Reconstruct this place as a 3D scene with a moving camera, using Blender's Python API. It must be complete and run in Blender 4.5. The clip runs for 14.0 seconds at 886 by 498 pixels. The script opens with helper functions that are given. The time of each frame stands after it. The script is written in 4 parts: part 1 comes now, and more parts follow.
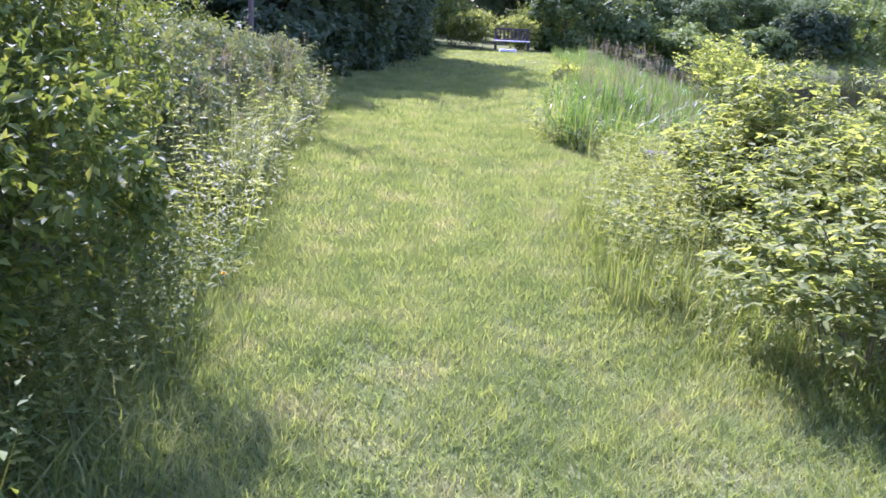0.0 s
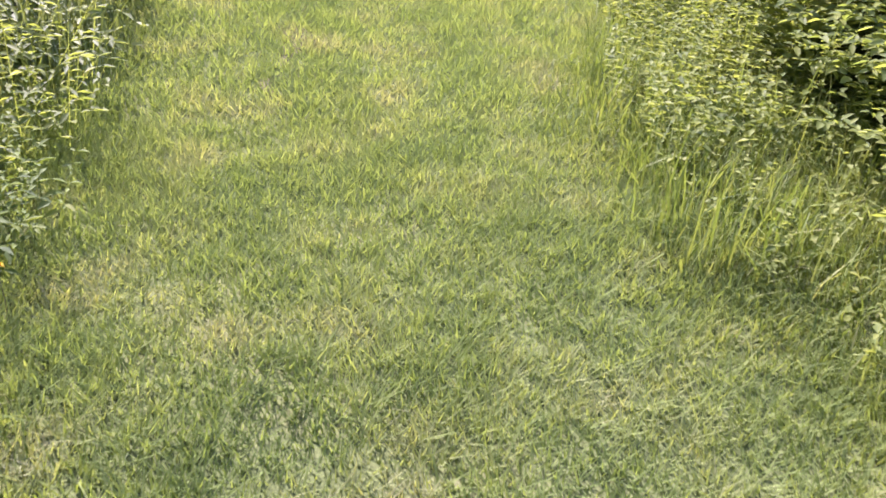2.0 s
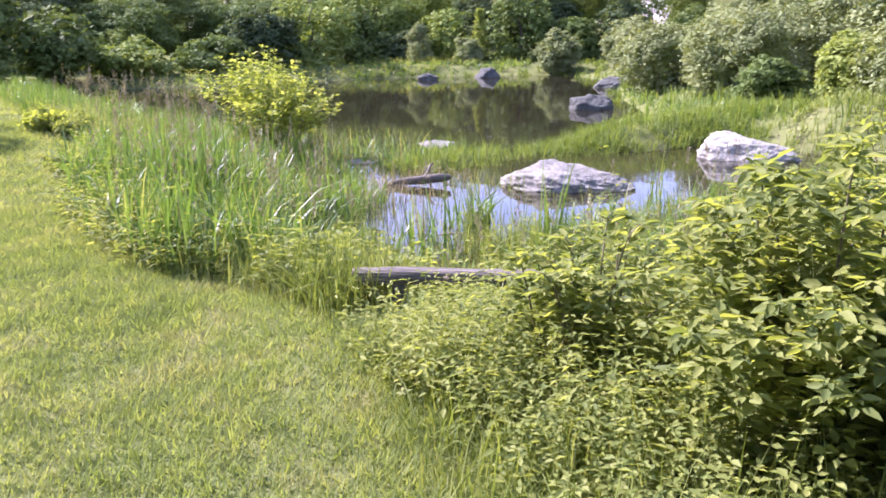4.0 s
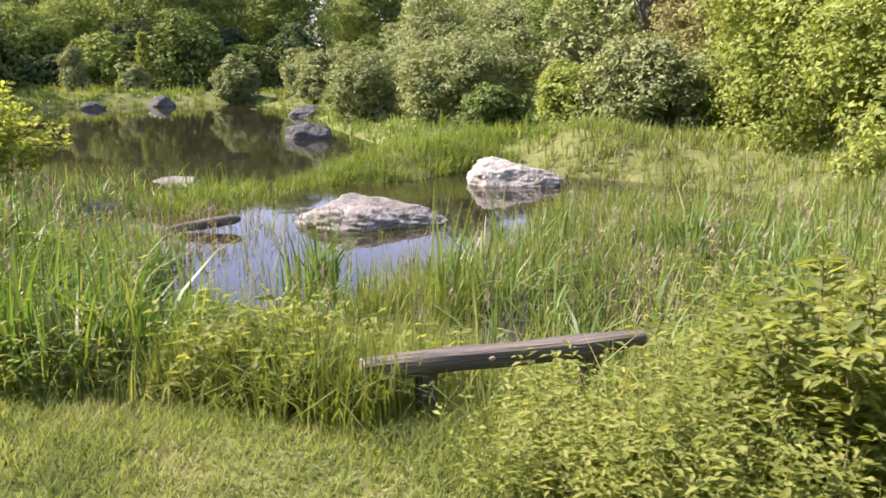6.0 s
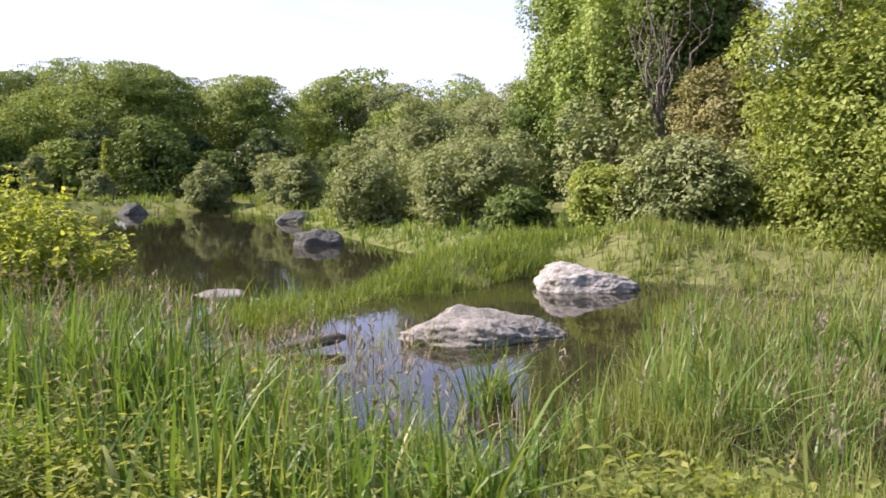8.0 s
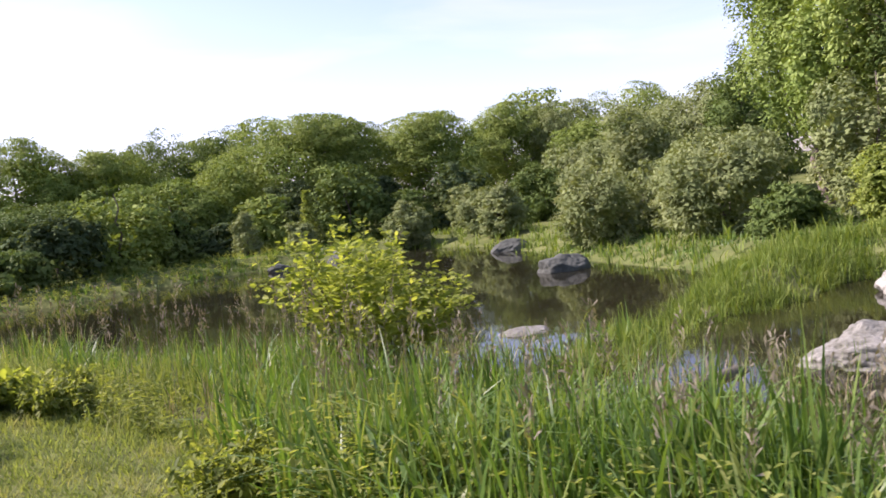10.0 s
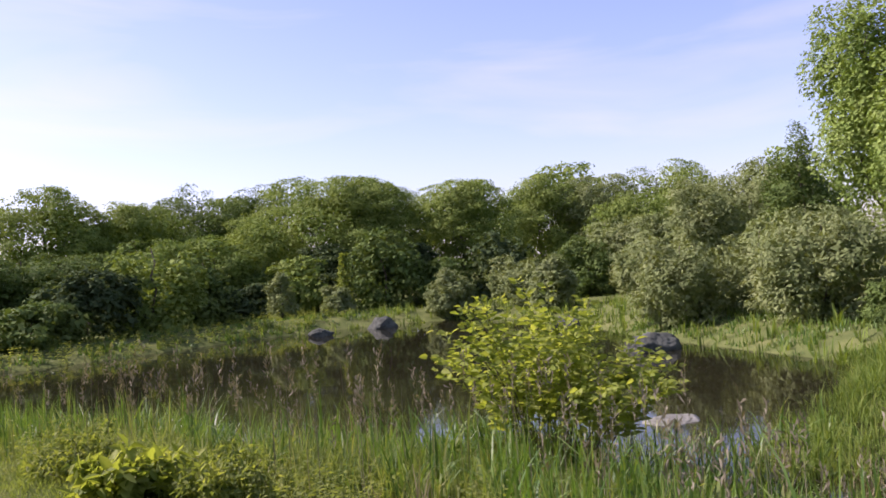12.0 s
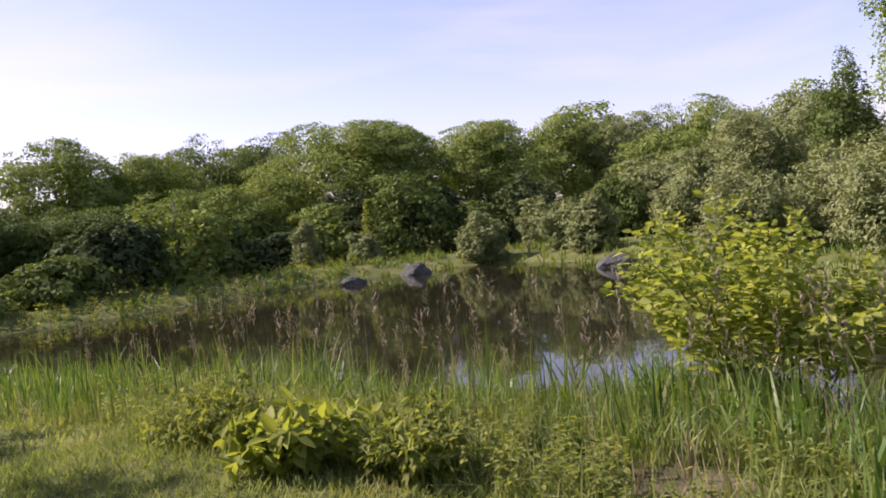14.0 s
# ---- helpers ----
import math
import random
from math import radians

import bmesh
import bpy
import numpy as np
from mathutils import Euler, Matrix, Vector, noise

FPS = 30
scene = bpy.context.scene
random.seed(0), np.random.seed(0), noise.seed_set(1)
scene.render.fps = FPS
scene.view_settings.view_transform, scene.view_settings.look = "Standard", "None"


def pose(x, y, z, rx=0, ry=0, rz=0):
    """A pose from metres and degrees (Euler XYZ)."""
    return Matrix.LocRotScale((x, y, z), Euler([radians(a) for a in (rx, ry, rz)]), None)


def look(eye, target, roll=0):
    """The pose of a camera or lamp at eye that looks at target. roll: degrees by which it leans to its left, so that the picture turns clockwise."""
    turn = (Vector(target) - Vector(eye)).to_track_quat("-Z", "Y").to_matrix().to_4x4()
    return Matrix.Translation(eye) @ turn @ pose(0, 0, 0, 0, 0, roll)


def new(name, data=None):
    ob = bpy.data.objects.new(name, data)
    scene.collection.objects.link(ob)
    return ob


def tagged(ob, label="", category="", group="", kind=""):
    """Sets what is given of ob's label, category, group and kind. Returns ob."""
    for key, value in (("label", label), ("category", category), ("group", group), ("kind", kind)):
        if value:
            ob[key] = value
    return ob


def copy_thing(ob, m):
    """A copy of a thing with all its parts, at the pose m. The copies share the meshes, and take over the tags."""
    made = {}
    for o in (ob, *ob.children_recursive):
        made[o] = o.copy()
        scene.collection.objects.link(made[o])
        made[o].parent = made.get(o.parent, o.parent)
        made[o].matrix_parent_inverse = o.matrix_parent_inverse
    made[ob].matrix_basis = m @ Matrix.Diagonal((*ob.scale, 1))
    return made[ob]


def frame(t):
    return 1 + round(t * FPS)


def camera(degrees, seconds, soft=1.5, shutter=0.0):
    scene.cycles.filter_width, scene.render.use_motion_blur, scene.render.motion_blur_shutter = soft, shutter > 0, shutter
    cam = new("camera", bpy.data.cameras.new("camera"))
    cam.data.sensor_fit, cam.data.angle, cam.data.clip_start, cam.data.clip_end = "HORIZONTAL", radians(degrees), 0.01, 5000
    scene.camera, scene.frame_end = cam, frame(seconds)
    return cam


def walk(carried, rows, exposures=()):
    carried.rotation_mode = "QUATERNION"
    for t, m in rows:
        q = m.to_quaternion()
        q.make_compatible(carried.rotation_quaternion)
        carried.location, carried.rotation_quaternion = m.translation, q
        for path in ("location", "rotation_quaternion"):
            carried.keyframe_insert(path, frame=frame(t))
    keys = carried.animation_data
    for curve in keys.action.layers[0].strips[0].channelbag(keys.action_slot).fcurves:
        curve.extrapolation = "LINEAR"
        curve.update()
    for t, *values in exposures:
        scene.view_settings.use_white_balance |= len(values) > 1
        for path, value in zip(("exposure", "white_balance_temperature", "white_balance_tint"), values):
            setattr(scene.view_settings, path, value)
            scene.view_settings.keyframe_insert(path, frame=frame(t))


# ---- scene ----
cam = camera(55.0, 14.0, soft=1.65, shutter=0.12)
# seconds, eye, yaw, pitch, lean
PATH_ROWS = [
    (0, 0.250, -0.000, 1.603, -0.03, -15.71, 2.96),
    (0.5, 0.178, 0.498, 1.590, -2.97, -16.20, 3.22),
    (1, 0.119, 0.989, 1.547, -4.96, -14.79, -0.48),
    (1.5, 0.095, 1.535, 1.470, -4.69, -14.72, -1.81),
    (2, 0.100, 2.152, 1.502, -6.60, -29.64, 4.33),
    (2.5, 0.037, 2.841, 1.495, -7.13, -22.99, 2.89),
    (3, -0.049, 3.465, 1.496, -15.05, -23.38, -1.20),
    (3.5, -0.194, 4.072, 1.604, -26.34, -18.24, -1.43),
    (4, -0.307, 4.680, 1.712, -36.89, -14.49, -0.61),
    (6.5, -0.663, 7.735, 1.540, -62.34, -12.19, 0.35),
    (7, -0.649, 8.378, 1.520, -60.22, -8.93, -0.12),
    (7.5, -0.636, 8.890, 1.483, -61.62, -8.71, -0.68),
    (8, -0.704, 9.405, 1.492, -65.40, -5.56, 0.05),
    (8.5, -0.767, 9.884, 1.494, -65.36, -6.35, -0.73),
    (9, -0.731, 10.514, 1.473, -59.09, -4.92, -3.73),
    (11.5, -0.721, 13.427, 1.630, -54.04, -1.45, -7.85),
    (12, -0.680, 13.883, 1.607, -55.33, 1.46, -4.14),
    (12.5, -0.611, 14.346, 1.571, -55.94, 2.29, -1.35),
    (13, -0.458, 14.828, 1.500, -52.12, -1.39, -4.31),
    (13.5, -0.400, 15.268, 1.475, -55.17, -5.18, -5.49),
    (14, -0.394, 15.645, 1.463, -55.09, -1.90, -5.70),
]
walk(cam,
     [(t, pose(x, y, z, 0, 0, yaw) @ pose(0, 0, 0, 90 + p, 0, 0) @ pose(0, 0, 0, 0, 0, r)) for t, x, y, z, yaw, p, r in PATH_ROWS],
     [(0.0, 2.3, 4950, 66), (1.0, 2.42, 4950, 75), (1.5, 2.36, 4920, 77), (2.1, 2.18, 5600, 54), (3.0, 2.14, 5350, 60), (4.0, 2.2, 5600, 56), (6.5, 1.7, 6500, 42), (9.0, 1.36, 6250, 42), (11.5, 1.06, 6200, 43), (12.5, 0.86, 6250, 43), (13.5, 0.9, 6400, 48), (14.0, 0.94, 6400, 49)])

# ---- light ----
SUN_LEFT, SUN_UP = 25.0, 42.0          # degrees left of the walking line, degrees above the horizon
world = bpy.data.worlds.new("sky")
scene.world = world
world.use_nodes = True
wt = world.node_tree
wt.nodes.clear()
w_out = wt.nodes.new("ShaderNodeOutputWorld")
w_bg = wt.nodes.new("ShaderNodeBackground")
w_sky = wt.nodes.new("ShaderNodeTexSky")
w_sky.sky_type = "NISHITA"
w_sky.sun_disc = False
w_sky.sun_elevation = radians(SUN_UP)
w_sky.sun_rotation = radians(360 - SUN_LEFT)
w_sky.dust_density = 1.2
w_sky.air_density = 1.0
w_bg.inputs["Strength"].default_value = 0.11
# thin high cloud drawn out along the horizon
w_tc, w_mp, w_nz = (wt.nodes.new(k) for k in ("ShaderNodeTexCoord", "ShaderNodeMapping", "ShaderNodeTexNoise"))
w_mp.inputs["Scale"].default_value = (1.6, 1.6, 9.0)
w_nz.inputs["Scale"].default_value = 1.7
w_nz.inputs["Detail"].default_value = 5
w_nz.inputs["Distortion"].default_value = 0.5
w_rp = wt.nodes.new("ShaderNodeMapRange")
w_rp.inputs["From Min"].default_value, w_rp.inputs["From Max"].default_value = 0.45, 0.8
w_rp.inputs["To Max"].default_value = 0.4
w_mix = wt.nodes.new("ShaderNodeMix")
w_mix.data_type = "RGBA"
w_mix.inputs["B"].default_value = (5.0, 5.1, 5.4, 1)
wt.links.new(w_tc.outputs["Generated"], w_mp.inputs["Vector"])
wt.links.new(w_mp.outputs[0], w_nz.inputs["Vector"])
wt.links.new(w_nz.outputs["Fac"], w_rp.inputs["Value"])
wt.links.new(w_rp.outputs[0], w_mix.inputs["Factor"])
wt.links.new(w_sky.outputs[0], w_mix.inputs["A"])
wt.links.new(w_mix.outputs["Result"], w_bg.inputs["Color"])
wt.links.new(w_bg.outputs[0], w_out.inputs["Surface"])
sun_data = bpy.data.lights.new("sun", "SUN")
sun_data.energy = 4.2
sun_data.angle = radians(0.53)
sun_data.color = (1.0, 0.94, 0.84)
sun = new("sun", sun_data)
_a, _e = radians(SUN_LEFT), radians(SUN_UP)
sun.matrix_world = look((0, 0, 60), (math.sin(_a) * math.cos(_e) * 10, -math.cos(_a) * math.cos(_e) * 10, 60 - math.sin(_e) * 10))

# ---- materials ----
def node_material(name):
    m = bpy.data.materials.new(name)
    m.use_nodes = True
    nt = m.node_tree
    nt.nodes.clear()
    out = nt.nodes.new("ShaderNodeOutputMaterial")
    return m, nt, out


def ramp(nt, stops):
    r = nt.nodes.new("ShaderNodeValToRGB")
    while len(r.color_ramp.elements) < len(stops):
        r.color_ramp.elements.new(0.5)
    for e, (p, c) in zip(r.color_ramp.elements, stops):
        e.position, e.color = p, (*c, 1)
    return r


def foliage(name, stops, translucent=0.35, rough=0.65, patch=0.8, gloss=0.12, leaf=0.55, drift=0.5, shift=0.0):
    """Leaf or blade: colour by leaf, with slow drifts over the plant, light passing through."""
    m, nt, out = node_material(name)
    geo = nt.nodes.new("ShaderNodeNewGeometry")
    r = ramp(nt, stops)
    tc = nt.nodes.new("ShaderNodeTexCoord")
    nz = nt.nodes.new("ShaderNodeTexNoise")
    nz.inputs["Scale"].default_value = patch
    nz.inputs["Detail"].default_value = 3
    nt.links.new(tc.outputs["Object"], nz.inputs["Vector"])
    mixv = nt.nodes.new("ShaderNodeMath")
    mixv.operation = "MULTIPLY_ADD"
    mixv.inputs[1].default_value = leaf
    nt.links.new(geo.outputs["Random Per Island"], mixv.inputs[0])
    sc = nt.nodes.new("ShaderNodeMath")
    sc.operation = "MULTIPLY_ADD"
    sc.inputs[1].default_value = drift
    sc.inputs[2].default_value = shift
    nt.links.new(nz.outputs["Fac"], sc.inputs[0])
    nt.links.new(sc.outputs[0], mixv.inputs[2])
    nt.links.new(mixv.outputs[0], r.inputs["Fac"])
    bs = nt.nodes.new("ShaderNodeBsdfPrincipled")
    bs.inputs["Roughness"].default_value = rough
    bs.inputs["Specular IOR Level"].default_value = gloss
    tr = nt.nodes.new("ShaderNodeBsdfTranslucent")
    warm = nt.nodes.new("ShaderNodeMix")
    warm.data_type = "RGBA"
    warm.blend_type = "MULTIPLY"
    warm.inputs["Factor"].default_value = 1.0
    warm.inputs["B"].default_value = (1.5, 1.45, 0.55, 1)
    nt.links.new(r.outputs[0], warm.inputs["A"])
    nt.links.new(r.outputs[0], bs.inputs["Base Color"])
    nt.links.new(warm.outputs["Result"], tr.inputs["Color"])
    mx = nt.nodes.new("ShaderNodeMixShader")
    mx.inputs["Fac"].default_value = translucent
    nt.links.new(bs.outputs[0], mx.inputs[1])
    nt.links.new(tr.outputs[0], mx.inputs[2])
    nt.links.new(mx.outputs[0], out.inputs["Surface"])
    return m


def solid(name, stops, scale=4.0, rough=0.8, bump=0.3, stretch=(1, 1, 1), detail=8, gloss=0.3, bump_scale=None):
    """Opaque surface: two noises in the colour, fine relief."""
    m, nt, out = node_material(name)
    tc = nt.nodes.new("ShaderNodeTexCoord")
    mp = nt.nodes.new("ShaderNodeMapping")
    mp.inputs["Scale"].default_value = stretch
    nt.links.new(tc.outputs["Object"], mp.inputs["Vector"])
    n1 = nt.nodes.new("ShaderNodeTexNoise")
    n1.inputs["Scale"].default_value = scale
    n1.inputs["Detail"].default_value = detail
    n2 = nt.nodes.new("ShaderNodeTexNoise")
    n2.inputs["Scale"].default_value = bump_scale or scale * 7
    n2.inputs["Detail"].default_value = 6
    for n in (n1, n2):
        nt.links.new(mp.outputs[0], n.inputs["Vector"])
    mixn = nt.nodes.new("ShaderNodeMix")
    mixn.data_type = "FLOAT"
    mixn.inputs["Factor"].default_value = 0.4
    nt.links.new(n1.outputs["Fac"], mixn.inputs["A"])
    nt.links.new(n2.outputs["Fac"], mixn.inputs["B"])
    r = ramp(nt, stops)
    nt.links.new(mixn.outputs["Result"], r.inputs["Fac"])
    bs = nt.nodes.new("ShaderNodeBsdfPrincipled")
    bs.inputs["Roughness"].default_value = rough
    bs.inputs["Specular IOR Level"].default_value = gloss
    nt.links.new(r.outputs[0], bs.inputs["Base Color"])
    bp = nt.nodes.new("ShaderNodeBump")
    bp.inputs["Strength"].default_value = bump
    bp.inputs["Distance"].default_value = 0.02
    nt.links.new(n2.outputs["Fac"], bp.inputs["Height"])
    nt.links.new(bp.outputs[0], bs.inputs["Normal"])
    nt.links.new(bs.outputs[0], out.inputs["Surface"])
    return m


def water_material():
    m, nt, out = node_material("pond_water")
    bs = nt.nodes.new("ShaderNodeBsdfPrincipled")
    bs.inputs["Base Color"].default_value = (0.017, 0.016, 0.008, 1)
    bs.inputs["Roughness"].default_value = 0.03
    bs.inputs["IOR"].default_value = 1.33
    bs.inputs["Specular IOR Level"].default_value = 0.5
    tc = nt.nodes.new("ShaderNodeTexCoord")
    nz = nt.nodes.new("ShaderNodeTexNoise")
    nz.inputs["Scale"].default_value = 1.6
    nz.inputs["Detail"].default_value = 3
    bp = nt.nodes.new("ShaderNodeBump")
    bp.inputs["Strength"].default_value = 0.05
    bp.inputs["Distance"].default_value = 0.05
    nt.links.new(tc.outputs["Object"], nz.inputs["Vector"])
    nt.links.new(nz.outputs["Fac"], bp.inputs["Height"])
    nt.links.new(bp.outputs[0], bs.inputs["Normal"])
    nt.links.new(bs.outputs[0], out.inputs["Surface"])
    return m


M_GROUND = solid("turf_soil", [(0.3, (0.06, 0.08, 0.025)), (0.48, (0.105, 0.13, 0.042)), (0.62, (0.15, 0.165, 0.058)), (0.74, (0.22, 0.20, 0.105))], 1.6, 1.0, 0.6, bump_scale=40, gloss=0.0)
M_LAWN = foliage("lawn_blades", [(0.12, (0.1282, 0.1811, 0.0531)), (0.36, (0.1709, 0.2314, 0.0644)), (0.55, (0.2231, 0.2767, 0.0837)), (0.75, (0.2848, 0.2968, 0.1327)), (0.95, (0.3703, 0.3522, 0.2247))], 0.42, 0.8, 2.2, 0.03, 0.2, 1.35, -0.31)
M_TALL = foliage("tall_grass", [(0.1, (0.08, 0.125, 0.03)), (0.45, (0.155, 0.215, 0.05)), (0.75, (0.24, 0.285, 0.085)), (1.0, (0.39, 0.36, 0.19))], 0.38, 0.6, 1.2)
M_REED = foliage("reed_blades", [(0.1, (0.0442, 0.1016, 0.019)), (0.42, (0.0884, 0.1742, 0.0292)), (0.68, (0.1415, 0.2274, 0.0439)), (0.86, (0.2565, 0.2709, 0.0878)), (1.0, (0.3892, 0.3774, 0.1756))], 0.36, 0.45, 1.3, 0.35)
M_DEADREED = foliage("dry_reed", [(0.1, (0.16, 0.13, 0.07)), (0.6, (0.29, 0.25, 0.15)), (1.0, (0.44, 0.40, 0.27))], 0.2, 0.7, 1.0)
M_PLUME = foliage("seed_heads", [(0.1, (0.13, 0.1155, 0.076)), (0.6, (0.21, 0.1943, 0.133)), (1.0, (0.31, 0.294, 0.1995))], 0.2, 0.8, 1.0)
M_SEDGE = foliage("sedge_blades", [(0.1, (0.0725, 0.131, 0.0225)), (0.6, (0.1552, 0.2268, 0.0405)), (1.0, (0.2587, 0.2923, 0.0765))], 0.35, 0.6, 0.5)
M_LUSH = foliage("lush_grass", [(0.1, (0.08, 0.125, 0.025)), (0.5, (0.155, 0.21, 0.043)), (1.0, (0.28, 0.30, 0.094))], 0.36, 0.6, 2.0, leaf=0.5, drift=0.9, shift=-0.2)
M_TUFT = foliage("tuft_blades", [(0.1, (0.06, 0.085, 0.026)), (0.5, (0.13, 0.16, 0.053)), (1.0, (0.27, 0.27, 0.120))], 0.3, 0.7, 2.0)
M_WEED = foliage("weed_leaves", [(0.1, (0.0778, 0.12, 0.027)), (0.4, (0.1555, 0.205, 0.045)), (0.75, (0.2527, 0.295, 0.072)), (1.0, (0.3499, 0.37, 0.135))], 0.46, 0.6, 1.6, 0.15)
M_BRAMBLE = foliage("bramble_leaves", [(0.1, (0.0703, 0.1071, 0.0308)), (0.4, (0.1406, 0.1885, 0.0484)), (0.7, (0.2316, 0.2742, 0.066)), (1.0, (0.2812, 0.317, 0.0836))], 0.5, 0.6, 2.2, 0.12, leaf=0.5, drift=0.9, shift=-0.15)
M_HEDGE = foliage("hedge_leaves", [(0.1, (0.0558, 0.0915, 0.019)), (0.6, (0.13, 0.1836, 0.0318)), (1.0, (0.2798, 0.2818, 0.0557))], 0.3, 0.65, 1.0, 0.1)
M_YELLOW = foliage("yellow_green_leaves", [(0.1, (0.12, 0.175, 0.032)), (0.5, (0.235, 0.295, 0.052)), (1.0, (0.37, 0.41, 0.115))], 0.48, 0.55, 2.0, 0.1)
M_OAK = foliage("oak_leaves", [(0.1, (0.0404, 0.0766, 0.0215)), (0.5, (0.0918, 0.1447, 0.0358)), (1.0, (0.169, 0.2171, 0.0609))], 0.2, 0.6, 0.35, 0.05, 0.22, 0.9, 0.04)
M_LIGHT = foliage("maple_leaves", [(0.1, (0.0724, 0.123, 0.0262)), (0.5, (0.1485, 0.2154, 0.0449)), (1.0, (0.2666, 0.3207, 0.0823))], 0.2, 0.6, 0.35, 0.05, 0.22, 0.9, 0.04)
M_GREEN = foliage("bright_tree_leaves", [(0.1, (0.0829, 0.1436, 0.0331)), (0.5, (0.1713, 0.2542, 0.0553)), (1.0, (0.3094, 0.3757, 0.1105))], 0.2, 0.6, 0.4, 0.05, 0.22, 0.9, 0.04)
M_WILLOW = foliage("willow_leaves", [(0.1, (0.0908, 0.1265, 0.0481)), (0.5, (0.1721, 0.2194, 0.0804)), (1.0, (0.282, 0.3142, 0.1388))], 0.2, 0.65, 0.5, 0.05, 0.22, 0.9, 0.04)
M_OLIVE = foliage("olive_leaves", [(0.1, (0.098, 0.112, 0.0448)), (0.5, (0.196, 0.203, 0.077)), (1.0, (0.322, 0.301, 0.126))], 0.25, 0.6, 0.4, 0.05, 0.22, 0.9, 0.04)
M_LIME = foliage("lime_leaves", [(0.1, (0.0991, 0.144, 0.0303)), (0.5, (0.1941, 0.2573, 0.0514)), (1.0, (0.3223, 0.375, 0.103))], 0.35, 0.6, 0.6, 0.08)
# leaves of trees standing in shade, with the shade put into the darker colour
M_DARKTREE = foliage("shade_darkened_leaves", [(0.1, (0.0406, 0.0656, 0.0312)), (0.6, (0.0813, 0.1204, 0.0484)), (1.0, (0.1562, 0.1938, 0.0781))], 0.22, 0.75, 0.5, 0.02)
M_BARK = solid("bark", [(0.3, (0.07, 0.055, 0.04)), (0.7, (0.20, 0.17, 0.13))], 3.0, 0.9, 0.8, (1, 1, 0.25))
M_STEM = solid("green_stems", [(0.3, (0.08, 0.09, 0.03)), (0.7, (0.17, 0.14, 0.07))], 6.0, 0.7, 0.2)
M_PALEROCK = solid("pale_granite", [(0.28, (0.10, 0.103, 0.075)), (0.42, (0.21, 0.215, 0.165)), (0.56, (0.32, 0.325, 0.26)), (0.74, (0.43, 0.435, 0.36))], 5.0, 0.95, 1.0, bump_scale=26, gloss=0.08)
M_LICHENROCK = solid("lichened_granite", [(0.28, (0.06, 0.064, 0.046)), (0.42, (0.14, 0.145, 0.11)), (0.56, (0.22, 0.225, 0.18)), (0.74, (0.33, 0.335, 0.28))], 5.5, 0.95, 1.0, bump_scale=26, gloss=0.08)
M_GREYROCK = solid("grey_rock", [(0.25, (0.0424, 0.047, 0.0371)), (0.5, (0.0848, 0.0944, 0.0742)), (0.75, (0.1416, 0.156, 0.1239))], 2.0, 0.9, 0.8, bump_scale=12, gloss=0.1)
M_WOOD = solid("weathered_wood", [(0.25, (0.05, 0.047, 0.034)), (0.5, (0.115, 0.108, 0.08)), (0.75, (0.25, 0.238, 0.185))], 2.5, 0.9, 0.7, (0.3, 6, 6), gloss=0.1)
M_ENDGRAIN = solid("pale_end_grain", [(0.3, (0.33, 0.24, 0.16)), (0.7, (0.55, 0.45, 0.33))], 8.0, 0.9, 0.4)
M_DARKWOOD = solid("dark_stained_wood", [(0.3, (0.035, 0.028, 0.022)), (0.7, (0.09, 0.075, 0.06))], 4.0, 0.7, 0.3, (1, 1, 0.3))
M_SLAB = solid("white_stone", [(0.3, (0.55, 0.53, 0.5)), (0.7, (0.78, 0.77, 0.74))], 3.0, 0.8, 0.2)
M_WATER = water_material()

# ---- geometry helpers ----
RNG = np.random.default_rng(7)
UP = np.array([0.0, 0.0, 1.0])


def np_mesh(name, V, F, smooth=False):
    me = bpy.data.meshes.new(name)
    V, F = np.asarray(V, np.float32), np.asarray(F, np.int32)
    k = F.shape[1]
    me.vertices.add(len(V))
    me.vertices.foreach_set("co", V.ravel())
    me.loops.add(F.size)
    me.loops.foreach_set("vertex_index", F.ravel())
    me.polygons.add(len(F))
    me.polygons.foreach_set("loop_start", np.arange(0, F.size, k, dtype=np.int32))
    if smooth:
        me.polygons.foreach_set("use_smooth", np.ones(len(F), bool))
    me.update(calc_edges=True)
    return me


def piece(name, VF, material, parent=None, label="", smooth=False):
    """One mesh object, as a part of parent or at top level."""
    me = np_mesh(name, VF[0], VF[1], smooth)
    me.materials.append(material)
    ob = new(name, me)
    if parent is not None:
        ob.parent = parent
    return tagged(ob, label)


def part(name, bm, material, parent, label=""):
    me = bpy.data.meshes.new(name)
    bm.to_mesh(me)
    bm.free()
    me.materials.append(material)
    ob = new(name, me)
    ob.parent = parent
    return tagged(ob, label)


def thing(name, place, label, category, group="", turn=0.0):
    ob = new(name)
    ob.empty_display_size = 0.2
    ob.matrix_world = pose(*place, 0, 0, turn)
    return tagged(ob, label, category, group)


def unit(v):
    return v / np.maximum(np.linalg.norm(v, axis=-1, keepdims=True), 1e-9)


def join(*parts):
    V, F, o = [], [], 0
    for v, f in parts:
        f = np.concatenate([f[:, :3], f[:, [0, 2, 3]]]) if f.shape[1] == 4 else f
        V.append(v)
        F.append(f + o)
        o += len(v)
    return np.concatenate(V), np.concatenate(F)


